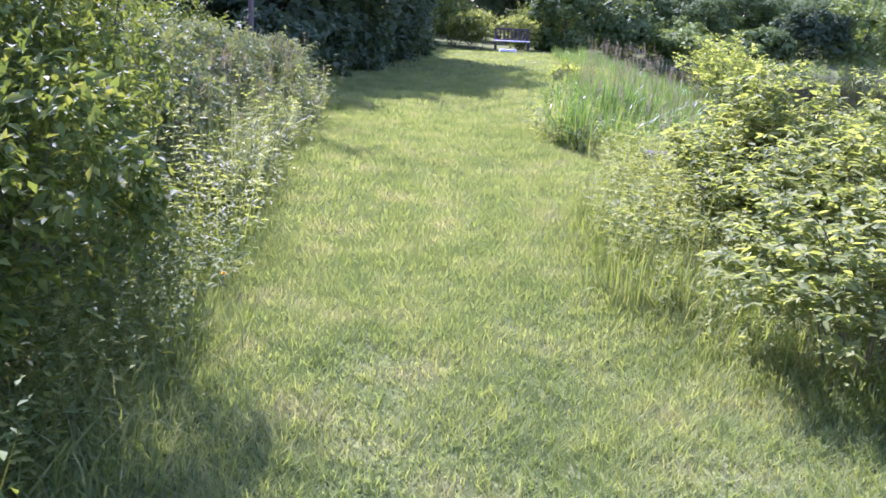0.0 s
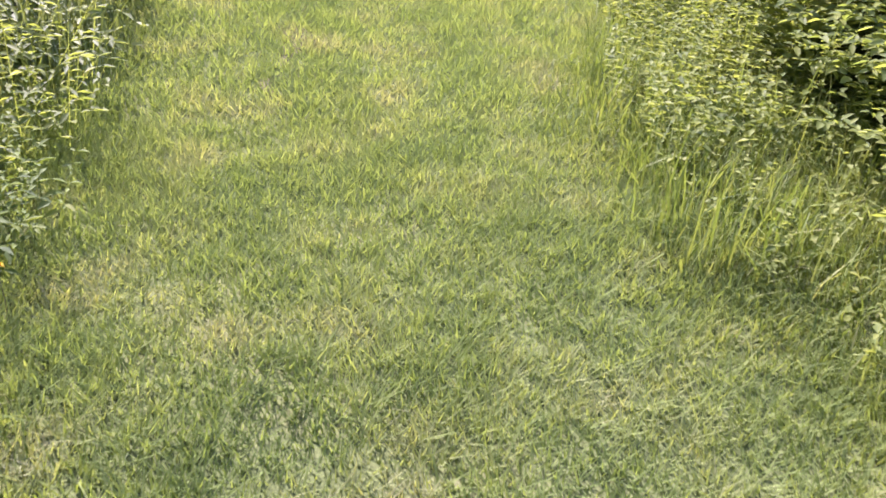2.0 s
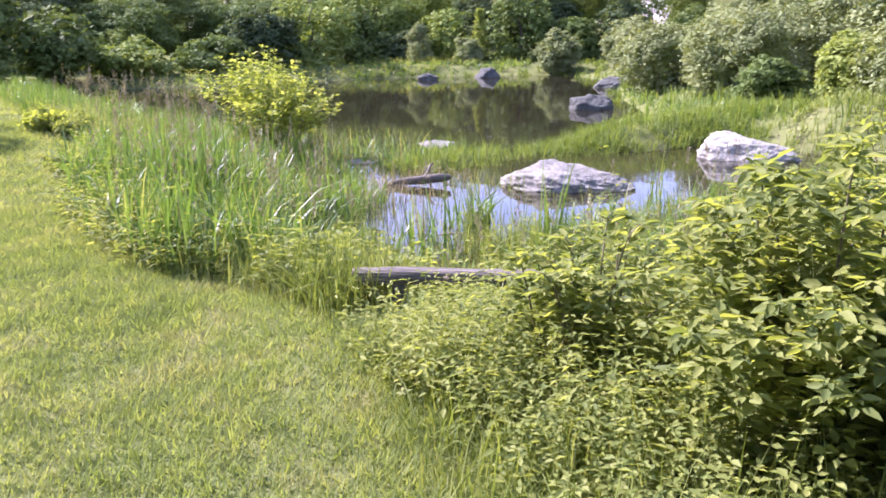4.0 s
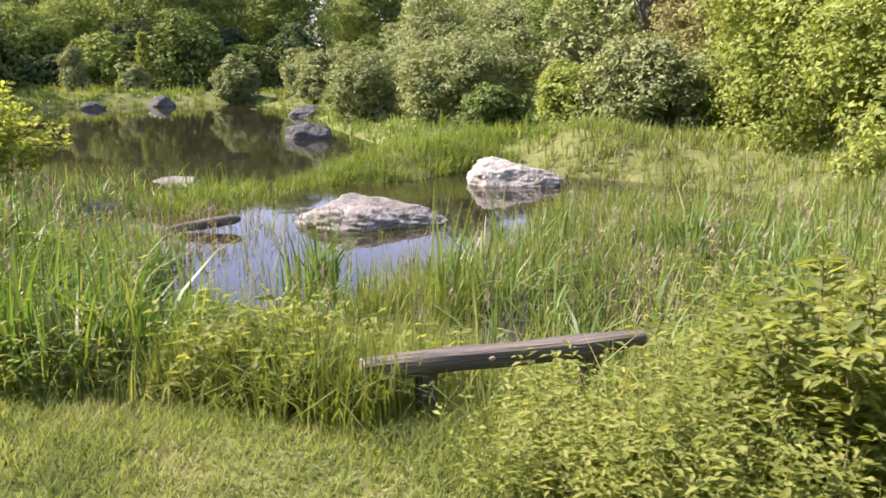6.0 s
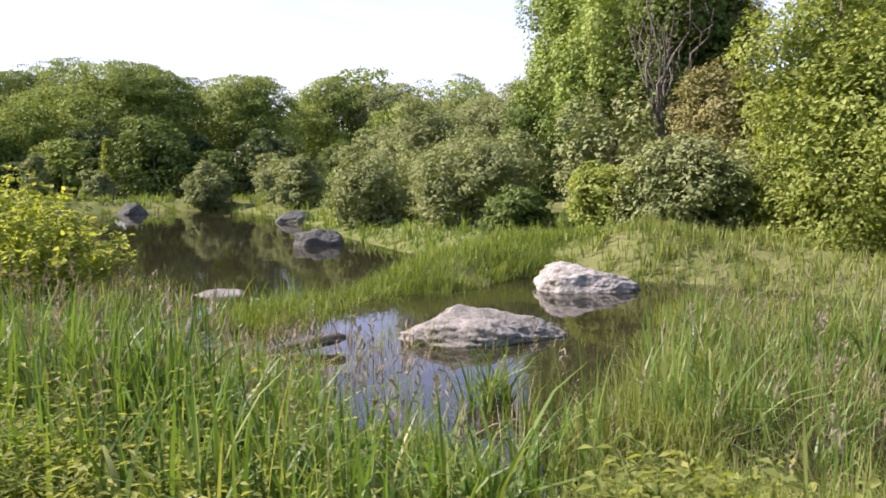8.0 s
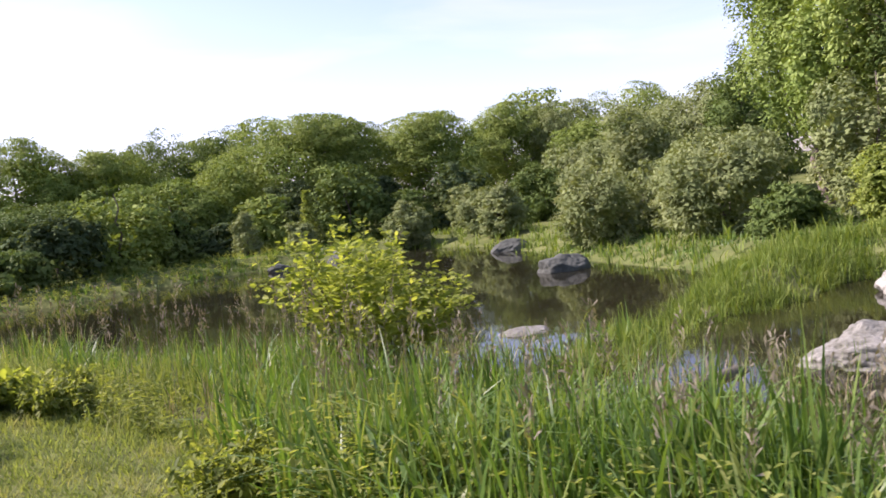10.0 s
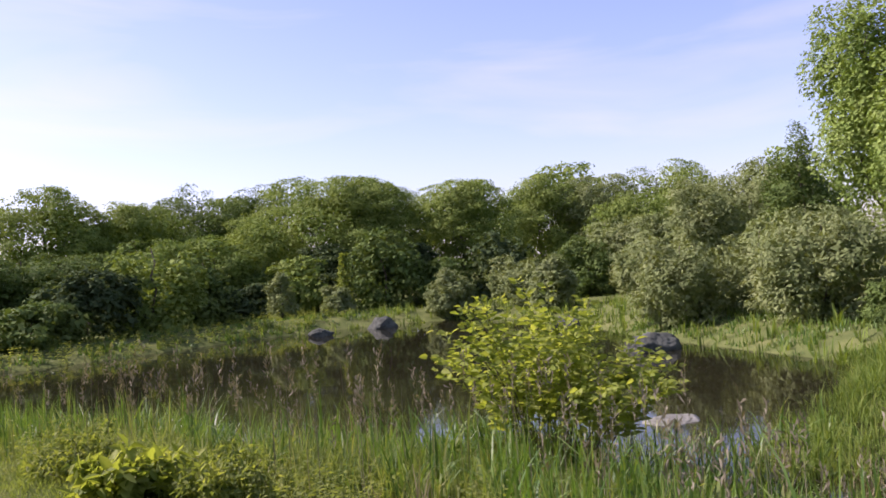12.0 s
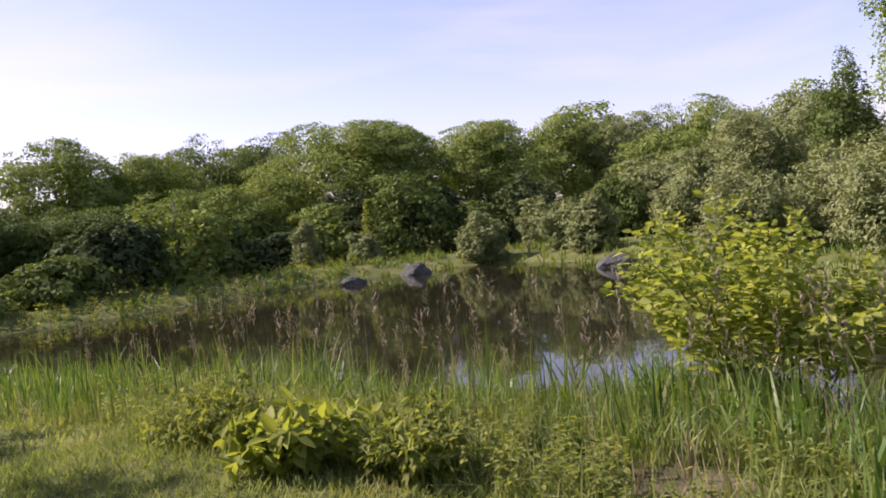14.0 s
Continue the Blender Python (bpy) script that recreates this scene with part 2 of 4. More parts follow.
def leaves(P, D, N, L, W, fine=False):
    """Leaves at P along D, facing N. fine True: six-sided with a folded midrib; False: a folded lozenge; None: a far leaf of one triangle."""
    D = unit(D)
    S = unit(np.cross(D, N))
    N = np.cross(S, D)
    L, W = np.asarray(L)[:, None], np.asarray(W)[:, None]
    n = len(P)
    if fine is None:
        V = np.stack([P - D * L * 0.15, P + D * L * 0.45 + S * W * 0.62, P + D * L * 0.75 - S * W * 0.45], 1)
        return V.reshape(-1, 3), np.arange(3 * n).reshape(n, 3)
    if fine:
        V = np.stack([P, P + D * L * 0.3 + S * W * 0.48 + N * W * 0.15, P + D * L * 0.68 + S * W * 0.36 + N * W * 0.1 - N * L * 0.04,
                      P + D * L - N * L * 0.14, P + D * L * 0.68 - S * W * 0.36 + N * W * 0.1 - N * L * 0.04, P + D * L * 0.3 - S * W * 0.48 + N * W * 0.15], 1)
        b = np.arange(n)[:, None] * 6
        F = np.concatenate([b + np.array([0, 1, 2, 3]), b + np.array([0, 3, 4, 5])])
        return V.reshape(-1, 3), F
    V = np.stack([P, P + D * L * 0.5 + S * W * 0.5, P + D * L - N * L * 0.12, P + D * L * 0.5 - S * W * 0.5], 1)
    V[:, 1] += N * W * 0.18
    V[:, 3] += N * W * 0.18
    b = np.arange(n)[:, None] * 4
    return V.reshape(-1, 3), np.concatenate([b + np.array([0, 1, 2]), b + np.array([0, 2, 3])])


def blades(P, H, W, lean, seg=3, rng=RNG, droop=0.0, kink=0.0):
    """Upright tapering blades at P, of height H and width W, bending over by lean (share of the height); the share kink is broken over."""
    n = len(P)
    a = rng.uniform(0, 2 * np.pi, n)
    out = np.stack([np.cos(a), np.sin(a), np.zeros(n)], 1)
    b = a + np.pi / 2 + rng.normal(0, 0.5, n)
    twist = rng.normal(0, 0.9, n)
    H, W, lean = (np.asarray(q)[:, None] for q in (H, W, lean))
    if seg == 0:
        side = np.stack([np.cos(b), np.sin(b), np.zeros(n)], 1)
        V = np.stack([P - side * W * 0.5, P + side * W * 0.5, P + UP * H + out * H * lean], 1)
        return V.reshape(-1, 3), np.arange(3 * n).reshape(n, 3)
    bend = np.where(rng.random(n) < kink, rng.uniform(0.45, 0.8, n), 1.0)[:, None]
    fall = rng.uniform(-0.2, 0.8, (n, 1))
    rows = []
    for k in range(seg + 1):
        s = k / seg
        u = np.minimum(s, bend)
        c = P + UP * H * (u - droop * lean * u ** 3) + out * H * lean * u ** 1.9 + (out * 0.8 - UP * fall) * H * (s - u)
        side = np.stack([np.cos(b + twist * s), np.sin(b + twist * s), np.zeros(n)], 1)
        w = W * 0.5 * (1 - s ** 1.6)
        rows += [c - side * w, c + side * w] if k < seg else [c]
    V = np.stack(rows, 1)
    base = np.arange(n)[:, None] * (2 * seg + 1)
    F = np.concatenate([base + np.array([2 * k + a, 2 * k + b, 2 * k + c]) for k in range(seg) for a, b, c in ((0, 1, 2), (1, 3, 2)) if k < seg - 1 or a == 0])
    return V.reshape(-1, 3), F


def tubes(lines, sides=6):
    """Round limbs: each line is (points, radii)."""
    V, F, o = [], [], 0
    ang = np.arange(sides) * 2 * np.pi / sides
    for pts, rad in lines:
        pts = np.asarray(pts, float)
        d = unit(np.gradient(pts, axis=0))
        ref = np.where(np.abs(d[:, 2:3]) > 0.9, np.array([[1.0, 0, 0]]), np.array([[0, 0, 1.0]]))
        s = unit(np.cross(d, ref))
        u = np.cross(s, d)
        ring = pts[:, None] + (s[:, None] * np.cos(ang)[None, :, None] + u[:, None] * np.sin(ang)[None, :, None]) * np.asarray(rad)[:, None, None]
        V.append(ring.reshape(-1, 3))
        m = len(pts)
        for i in range(m - 1):
            for j in range(sides):
                F.append((o + i * sides + j, o + i * sides + (j + 1) % sides, o + (i + 1) * sides + (j + 1) % sides, o + (i + 1) * sides + j))
        o += m * sides
    return np.concatenate(V), np.array(F)


def limb(a, b, r0, r1, rng, n=5, wob=0.06, sag=0.0):
    a, b = np.asarray(a, float), np.asarray(b, float)
    s = np.linspace(0, 1, n)[:, None]
    p = a + (b - a) * s
    p[1:-1] += rng.normal(0, wob * np.linalg.norm(b - a), (n - 2, 3))
    p[:, 2] += sag * np.sin(np.pi * s[:, 0])
    return p, np.linspace(r0, r1, n)


# ---- the lie of the land ----
WATER_Z = -0.40
POND = np.array([(3.3, 9.7), (2.95, 10.4), (2.9, 11.0), (3.3, 11.7), (3.7, 12.6), (4.2, 14.6), (5.0, 16.0), (5.6, 20.0), (6.0, 26.0), (6.3, 33.0), (8.0, 39.0), (13.0, 38.5), (20.0, 38.0),
                 (25.5, 36.0), (28.5, 33.0), (25.5, 27.5), (19.5, 22.0), (16.0, 18.0), (14.0, 15.5), (14.5, 11.5), (12.5, 8.6), (8.0, 7.6), (4.6, 8.0)])
OPEN = np.array([(2.8, 10.7), (3.4, 12.0), (6.0, 13.8), (10.3, 14.0), (11.2, 11.4), (8.2, 11.0), (5.4, 10.9), (4.2, 10.4), (3.2, 10.2)])


def pond_distance(x, y, ring=None):
    """Metres to the pond's rim: positive on land."""
    ring = POND if ring is None else ring
    a, b = ring, np.roll(ring, -1, 0)
    best = np.full(x.shape, 1e9)
    inside = np.zeros(x.shape, bool)
    for (ax, ay), (bx, by) in zip(a, b):
        ex, ey = bx - ax, by - ay
        t = np.clip(((x - ax) * ex + (y - ay) * ey) / (ex * ex + ey * ey), 0, 1)
        best = np.minimum(best, np.hypot(x - ax - t * ex, y - ay - t * ey))
        hit = (ay > y) != (by > y)
        with np.errstate(divide="ignore", invalid="ignore"):
            inside ^= hit & (x < (bx - ax) * (y - ay) / (by - ay + 1e-12) + ax)
    return np.where(inside, -best, best)


MOUNDS = [(12.2, 15.2, 1.9, 1.1, 0.8), (14.4, 12.2, 1.1, 2.0, 0.7), (5.9, 17.6, 1.1, 1.0, 0.5), (8.0, 15.7, 2.3, 0.95, 0.5), (17.5, 38.2, 7.0, 1.4, 0.28), (4.5, 12.35, 0.35, 0.2, 0.4), (2.6, 19.6, 1.9, 3.0, 0.25)]


def ground_z(x, y):
    x, y = np.asarray(x, float), np.asarray(y, float)
    d = pond_distance(x, y)
    s = np.clip(d / 1.5, -1, 1)
    z = np.where(d > 0, WATER_Z * (1 - s) ** 1.4, WATER_Z + np.where(d < 0, s, 0) * 0.45)
    for mx, my, rx, ry, h in MOUNDS:
        z = z + h * np.exp(-((x - mx) / rx) ** 2 - ((y - my) / ry) ** 2)
    z = z + np.where(d > 0.5, 0.035 * np.sin(x * 1.7 + 0.6 * np.sin(y)) * np.cos(y * 1.1), 0)
    far = np.clip((np.hypot(x - 10, y - 20) - 28) / 40, 0, 1)
    return z + 2.0 * far ** 1.5


def on_ground(x, y, dz=0.0):
    return np.stack([x, y, ground_z(x, y) + dz], -1)


def spread(a, b, step, grow, end):
    """Grid lines: even from a to b, then growing outward to +-end."""
    mid = list(np.arange(a, b + step / 2, step))
    lo, hi, s = [a], [b], step
    while lo[-1] > -end:
        s *= grow
        lo.append(lo[-1] - s)
        hi.append(hi[-1] + s)
    return np.array(lo[:0:-1] + mid + hi[1:])


gx, gy = spread(-5, 16, 0.22, 1.22, 700), spread(-2, 34, 0.25, 1.22, 700)
GX, GY = np.meshgrid(gx, gy)
GV = np.stack([GX.ravel(), GY.ravel(), ground_z(GX.ravel(), GY.ravel())], 1)
i, j = np.meshgrid(np.arange(len(gx) - 1), np.arange(len(gy) - 1))
q = (j * len(gx) + i).ravel()
tagged(piece("ground", (GV, np.stack([q, q + 1, q + len(gx) + 1, q + len(gx)], 1)), M_GROUND, smooth=True), "mown grassy bank and soil sloping to a pond", "ground", kind="structure")
wx = np.linspace(-1, 1, 12)
WX, WY = np.meshgrid(16 + wx * 17, 22 + wx * 20)
i, j = np.meshgrid(np.arange(11), np.arange(11))
q = (j * 12 + i).ravel()
tagged(piece("water", (np.stack([WX.ravel(), WY.ravel(), np.full(WX.size, WATER_Z)], 1), np.stack([q, q + 1, q + 13, q + 12], 1)), M_WATER, smooth=True),
       "still dark brown pond water reflecting trees and sky", "water", kind="structure")

# ---- plants ----
def crown_points(rng, n, centre, radii, lobes, rise=0.35, rough=0.12, dome=1.0):
    """Points on small clumps that cloak a few large uneven masses, with the way out of each clump."""
    c, r = np.asarray(centre, float), np.asarray(radii, float)
    k = 9 + lobes // 12 if dome == 1 else 17 + lobes // 7
    d = unit(rng.normal(size=(k, 3)) + np.array([0, 0, 0.1]))
    mc = d * (rng.uniform(0.25, 0.6, (k, 1)) if dome == 1 else rng.uniform(0.48, 0.66, (k, 1)))
    mr = rng.uniform(0.34, 0.52, k) if dome == 1 else rng.uniform(0.26, 0.40, k)
    if dome < 1:
        # one great mass in the middle closes the crown
        mc[0], mr[0] = (0, 0, -0.05), 0.6
    m = int(lobes * (4 if dome == 1 else 4.5))
    own = rng.choice(k, m, p=mr ** 2 / (mr ** 2).sum())
    e1 = unit(rng.normal(size=(m, 3)) + np.array([0, 0, 0.25]) + 0.5 * d[own])
    cc = mc[own] + e1 * mr[own][:, None] * (rng.uniform(0.75, 1.05, (m, 1)) if dome == 1 else rng.uniform(0.82, 0.98, (m, 1)))
    cr = rng.uniform(0.07, 0.2, m) * dome
    pick = rng.choice(m, n, p=cr ** 2 / (cr ** 2).sum())
    e = unit(rng.normal(size=(n, 3)) + np.array([0, 0, rise]) + 0.7 * e1[pick])
    tier = np.array([1, 1, 1]) if dome == 1 else np.array([1.25, 1.25, 0.7])
    p = cc[pick] + e * tier * cr[pick][:, None] * rng.uniform(0.4, 1.1, (n, 1)) * (1 + rough * rng.normal(size=(n, 1)))
    if dome < 1:
        # keep the outline a rounded dome
        rad = np.linalg.norm(p, axis=1, keepdims=True)
        p = p * np.where(rad > 0.84, (0.84 + (0.55 if dome < 0.85 else 0.85) * (rad - 0.84)) / np.maximum(rad, 1e-6), 1) * 1.04
    return c + p * r, unit(e + 0.6 * e1[pick]), c + cc * r, (c + mc * r, mr[:, None] * r)


def leaf_set(rng, P, E, size, fine=False, droop=0.25, narrow=0.6, flat=0.5):
    n = len(P)
    D = unit(E * 0.5 + rng.normal(size=(n, 3)) * 0.8 - UP * droop)
    N = unit(E * (1 - flat) + UP * flat + rng.normal(size=(n, 3)) * (0.35 if fine is not None else 0.36))
    if fine is None:
        # far leaves lie square to the way their clump faces
        D = rng.normal(size=(n, 3))
        D = D - N * (D * N).sum(1, keepdims=True)
    L = size * rng.uniform(0.65, 1.35, n)
    return leaves(P, D, N, L, L * narrow * rng.uniform(0.8, 1.2, n), fine)


def inner(rng, n, centre, radii, reach=0.66):
    """Leaves inside a crown, which keep the sky from showing through."""
    e = unit(rng.normal(size=(n, 3)))
    return np.asarray(centre) + e * np.asarray(radii) * (reach * rng.random((n, 1)) ** 0.4), e


def tree(name, x, y, top, radius, material, label, category="tree", group="", seed=0, base=0.12, count=6000, size=0.24, lobes=34, trunk=None, lean=0.0, narrow=0.65, limbs=6):
    """Trunk with limbs, and a crown of lobes from the share base of its height up."""
    rng = np.random.default_rng(1000 + seed)
    gz = float(ground_z(x, y))
    h = top - gz
    root = thing(name, (x, y, gz), label, category, group)
    z0 = h * base
    c, r = (lean, 0, (h + z0) / 2), (radius * rng.uniform(0.9, 1.1), radius * rng.uniform(0.9, 1.1), (h - z0) / 2)
    skirt = base < 0.06
    if skirt:
        c, r = (lean, 0, h * 0.36), (r[0], r[1], h * 0.64)
    P, E, lc, (mc, mr) = crown_points(rng, count, c, r, lobes, dome=0.84 if "wood" in group else 0.9)
    lc[:, 2] = np.abs(lc[:, 2])
    # broad leaves that close the masses behind the outer ones
    own = rng.choice(len(mc), count // 2, p=mr[:, 0] ** 2 / (mr[:, 0] ** 2).sum())
    E2 = unit(rng.normal(size=(count // 2, 3)))
    P2 = mc[own] + E2 * mr[own] * rng.uniform(0.6, 0.92, (count // 2, 1))
    for q in (P, P2):
        q[:, 2] = np.abs(q[:, 2]) if skirt else np.maximum(q[:, 2], 0.05 + 0.1 * rng.random(len(q)))
    tr = trunk or max(0.05, h * 0.018)
    piece("trunk", tubes([limb((0, 0, -0.15), (lean * 0.8, 0, h * 0.8), tr, tr * 0.25, rng, 7, 0.02)]), M_BARK, root, smooth=True)
    for q in lc[:limbs]:
        zz = np.clip(q[2] * rng.uniform(0.35, 0.7), 0.1 * h, 0.75 * h)
        piece("limb", tubes([limb((lean * 0.8 * zz / (0.8 * h), 0, zz), q, tr * 0.4, tr * 0.08, rng, 5, 0.06)], 5), M_BARK, root, smooth=True)
    tagged(piece("crown", join(leaf_set(rng, P, E, size, None, narrow=narrow, flat=0.45), leaf_set(rng, P2, E2, size * 1.55, None)), material, root), kind="stuff")
    return root


def shrub(name, x, y, height, radius, material, label, category="shrub", group="", seed=0, count=4000, size=0.06, lobes=26, fine=True, ry=None, low=0.05, narrow=0.42, stems=10, flat=0.75):
    """Many stems from one base, leafy from near the ground up."""
    rng = np.random.default_rng(3000 + seed)
    gz = float(ground_z(x, y))
    root = thing(name, (x, y, gz), label, category, group)
    c, r = (0, 0, height * (0.5 + low / 2)), (radius, ry or radius, height * (0.5 - low / 2))
    P, E, lc, _ = crown_points(rng, count, c, r, lobes, 0.7, 0.25)
    sets = [leaf_set(rng, P, E, size, fine, narrow=narrow, flat=flat)]
    # sprays: leafy shoots that stand out of the outline
    for k in range(int(8 + 16 * radius)):
        d = unit(rng.normal(size=3) * np.array([1, 1, 0.4]) + np.array([0, 0, 0.9]))
        a = np.array(c) + d * np.array(r) * 0.8
        b = a + unit(d + rng.normal(0, 0.35, 3)) * rng.uniform(0.12, 0.3) * (0.5 + height * 0.5)
        m = 14
        t = np.linspace(0.05, 1, m)[:, None]
        Q = a + (b - a) * t + rng.normal(0, 0.008, (m, 3))
        sets.append(leaf_set(rng, Q, unit(rng.normal(size=(m, 3)) + (b - a) * 2), size * 0.9, fine, narrow=narrow, flat=0.7))
    P2, E2 = inner(rng, count // 5, c, r)
    sets.append(leaf_set(rng, P2, E2, size * 1.1, False, narrow=narrow))
    V, F = join(*sets)
    V[:, 2] = np.maximum(V[:, 2], 0.01)
    for k in range(stems):
        q = lc[k % len(lc)]
        a = rng.normal(0, 0.12 * radius, 2)
        piece("stem", tubes([limb((a[0], a[1], -0.08), q + rng.normal(0, 0.05, 3), 0.005 + 0.006 * height, 0.003, rng, 6, 0.05, 0.05 * height)], 5), M_STEM, root, smooth=True)
    tagged(piece("foliage", (V, F), material, root), kind="stuff")
    return root


def cane_shrub(name, x, y, height, radius, material, label, seed, canes=100, nodes=13, trio=3, size=0.085, narrow=0.6, arch=1.15, begin=0.35, fall=0.45, tall=(0.0, 0.0), shown=14, tilt=0.3, fine=True, group=""):
    """Canes that rise from one base and arch over, leafy along their upper part; tall: the side to which the bush is higher."""
    rng = np.random.default_rng(9000 + seed)
    root = thing(name, (x, y, float(ground_z(x, y))), label, "shrub", group)
    a, rad = rng.uniform(0, 2 * np.pi, canes), radius * np.sqrt(rng.random(canes))
    way = np.stack([np.cos(a), np.sin(a)], 1)
    top = height * (1 - fall * (rad / radius) ** 2) * (1 + way @ np.array(tall) * rad / radius) * rng.uniform(0.72, 1.1, canes)
    tip = np.concatenate([way * rad[:, None], top[:, None]], 1)
    base = np.concatenate([way * rad[:, None] * 0.3 + rng.normal(0, 0.08, (canes, 2)), np.full((canes, 1), -0.05)], 1)
    mid = base * 0.5 + tip * 0.5
    mid[:, 2] = top * arch
    mid[:, :2] += rng.normal(0, 0.08 * radius, (canes, 2))

    def along(t):
        return base * (1 - t) ** 2 + mid * 2 * t * (1 - t) + tip * t ** 2
    sets = []
    for k in range(nodes):
        f = begin + (1 - begin) * (k + rng.random((canes, 1)) * 0.8) / nodes
        q, ahead = along(np.minimum(f, 1)), along(np.minimum(f, 1) + 0.02)
        fwd = unit(ahead - q)
        turn = rng.uniform(0, 6.28, canes)
        for m in range(trio):
            b = turn + m * 6.28 / trio + rng.normal(0, 0.3, canes)
            D = unit(np.stack([np.cos(b), np.sin(b), rng.uniform(-0.45, 0.35, canes)], 1) + 0.45 * fwd)
            L = size * rng.uniform(0.55, 1.3, canes) * (1.1 - 0.35 * k / nodes)
            sets.append(leaves(q + D * L[:, None] * 0.25, D, UP + rng.normal(size=D.shape) * tilt, L, L * narrow, fine))
    for k in range(shown):
        piece("cane", tubes([(np.array([along(t)[k] for t in np.linspace(0, 1, 8)]), np.linspace(0.004 + 0.003 * height, 0.002, 8))], 5), M_STEM, root, smooth=True)
    tagged(piece("foliage", join(*sets), material, root), kind="stuff")
    return root


def bed(name, P, H, W, lean, material, label, category, seg=3, seed=0, droop=0.3, kink=0.0):
    """Uncountable upright blades in one object."""
    rng = np.random.default_rng(5000 + seed)
    return tagged(piece(name, blades(P, H, W, lean, seg, rng, droop, kink), material), label, category, kind="stuff")


def scatter(rng, n, x0, x1, y0, y1, keep=None):
    x, y = rng.uniform(x0, x1, n), rng.uniform(y0, y1, n)
    k = np.hypot(x - 3.45, y - 17.05) > 0.34          # a bare patch at the marsh's edge
    if keep is not None:
        k &= keep(x, y)
    return x[k], y[k]


def right_edge(y):
    return np.interp(y, [-3, 2, 3.4, 3.8, 4.4, 5.6, 6.3, 7, 8, 9, 9.9, 10.6, 12.0, 13.5, 15, 16.5, 19, 20.4, 21.6, 30, 40],
                     [2.8, 2.5, 1.85, 1.55, 1.15, 1.05, 1.05, 1.35, 1.75, 2.15, 2.2, 1.5, 1.45, 1.6, 2.1, 2.8, 2.7, 2.75, 3.4, 4.0, 4.2])


def left_edge(y):
    return np.interp(y, [-3, 0, 2.5, 3.6, 5.3, 7.8, 13, 20, 40], [-0.9, -0.8, -0.6, -0.78, -1.02, -1.28, -1.6, -2.1, -2.2])


# mown lawn
rng = np.random.default_rng(11)
LX, LY, LH, LW, LL = [], [], [], [], []
for n, y0, y1, h0, h1, w in ((30000, -4.0, 0.8, 0.03, 0.08, 0.014), (300000, 0.8, 6.0, 0.026, 0.075, 0.006), (250000, 6.0, 14, 0.03, 0.08, 0.008), (90000, 14, 21, 0.03, 0.085, 0.01), (30000, 21, 38, 0.03, 0.08, 0.022)):
    x, y = scatter(rng, n, -2.6, 4.4, y0, y1, lambda a, b: (a > left_edge(b) - 0.5) & (a < right_edge(b) + 0.4))
    clump = 0.5 + 0.5 * np.sin(x * 3.1 + 2 * np.sin(y * 1.3)) * np.sin(y * 2.3 + 1.7 * np.sin(x * 2.1))
    fine = 0.5 + 0.5 * np.sin(x * 17 + 3 * np.sin(y * 7)) * np.sin(y * 15 + 3 * np.sin(x * 9))
    hh = rng.uniform(h0, h1, len(x)) * (0.45 + 0.5 * clump + 0.7 * fine)
    LX.append(x), LY.append(y), LH.append(hh), LW.append(np.full(len(x), w) * rng.uniform(0.7, 1.3, len(x))), LL.append(rng.uniform(0.3, 1.5, len(x)))
bed("lawn_grass", on_ground(np.concatenate(LX), np.concatenate(LY), -0.004), np.concatenate(LH), np.concatenate(LW), np.concatenate(LL), M_LAWN,
    "short mown yellow-green lawn grass along the bank", "grass", 0, 1)

# tufts and patches of longer grass in the lawn
rng = np.random.default_rng(21)
tx, ty = scatter(rng, 3000, -1.7, 2.6, 1.2, 17, lambda a, b: (a > left_edge(b)) & (a < right_edge(b) + 0.2))
patchy = np.sin(tx * 1.3 + 1.1) * np.sin(ty * 0.9 + 0.7 * tx) > rng.uniform(-0.7, 0.8, len(tx))
tx, ty = tx[patchy], ty[patchy]
n = 11
sz = np.repeat(0.4 + 1.3 * rng.random(len(tx)) ** 2, n)
bx, by = np.repeat(tx, n) + rng.normal(0, 0.045, len(sz)) * sz, np.repeat(ty, n) + rng.normal(0, 0.045, len(sz)) * sz
bed("grass_tufts", on_ground(bx, by, -0.005), rng.uniform(0.04, 0.11, len(bx)) * sz, np.full(len(bx), 0.005), rng.uniform(0.3, 1.3, len(bx)), M_TUFT, "scattered longer tufts in the mown lawn", "grass", 2, 21)

# rough meadow beyond the hedge and the brambles
rng = np.random.default_rng(41)
mx, my = scatter(rng, 60000, -6.0, 13.0, -6.0, 9.0, lambda a, b: ((a < left_edge(b) - 0.4) | (a > right_edge(b) + 0.3)) & (pond_distance(a, b) > 0.3))
bed("meadow_grass", on_ground(mx, my, -0.01), rng.uniform(0.08, 0.26, len(mx)), rng.uniform(0.012, 0.024, len(mx)), rng.uniform(0.2, 0.9, len(mx)), M_TALL, "rough uncut grass behind the brambles and the hedge", "grass", 0, 41)

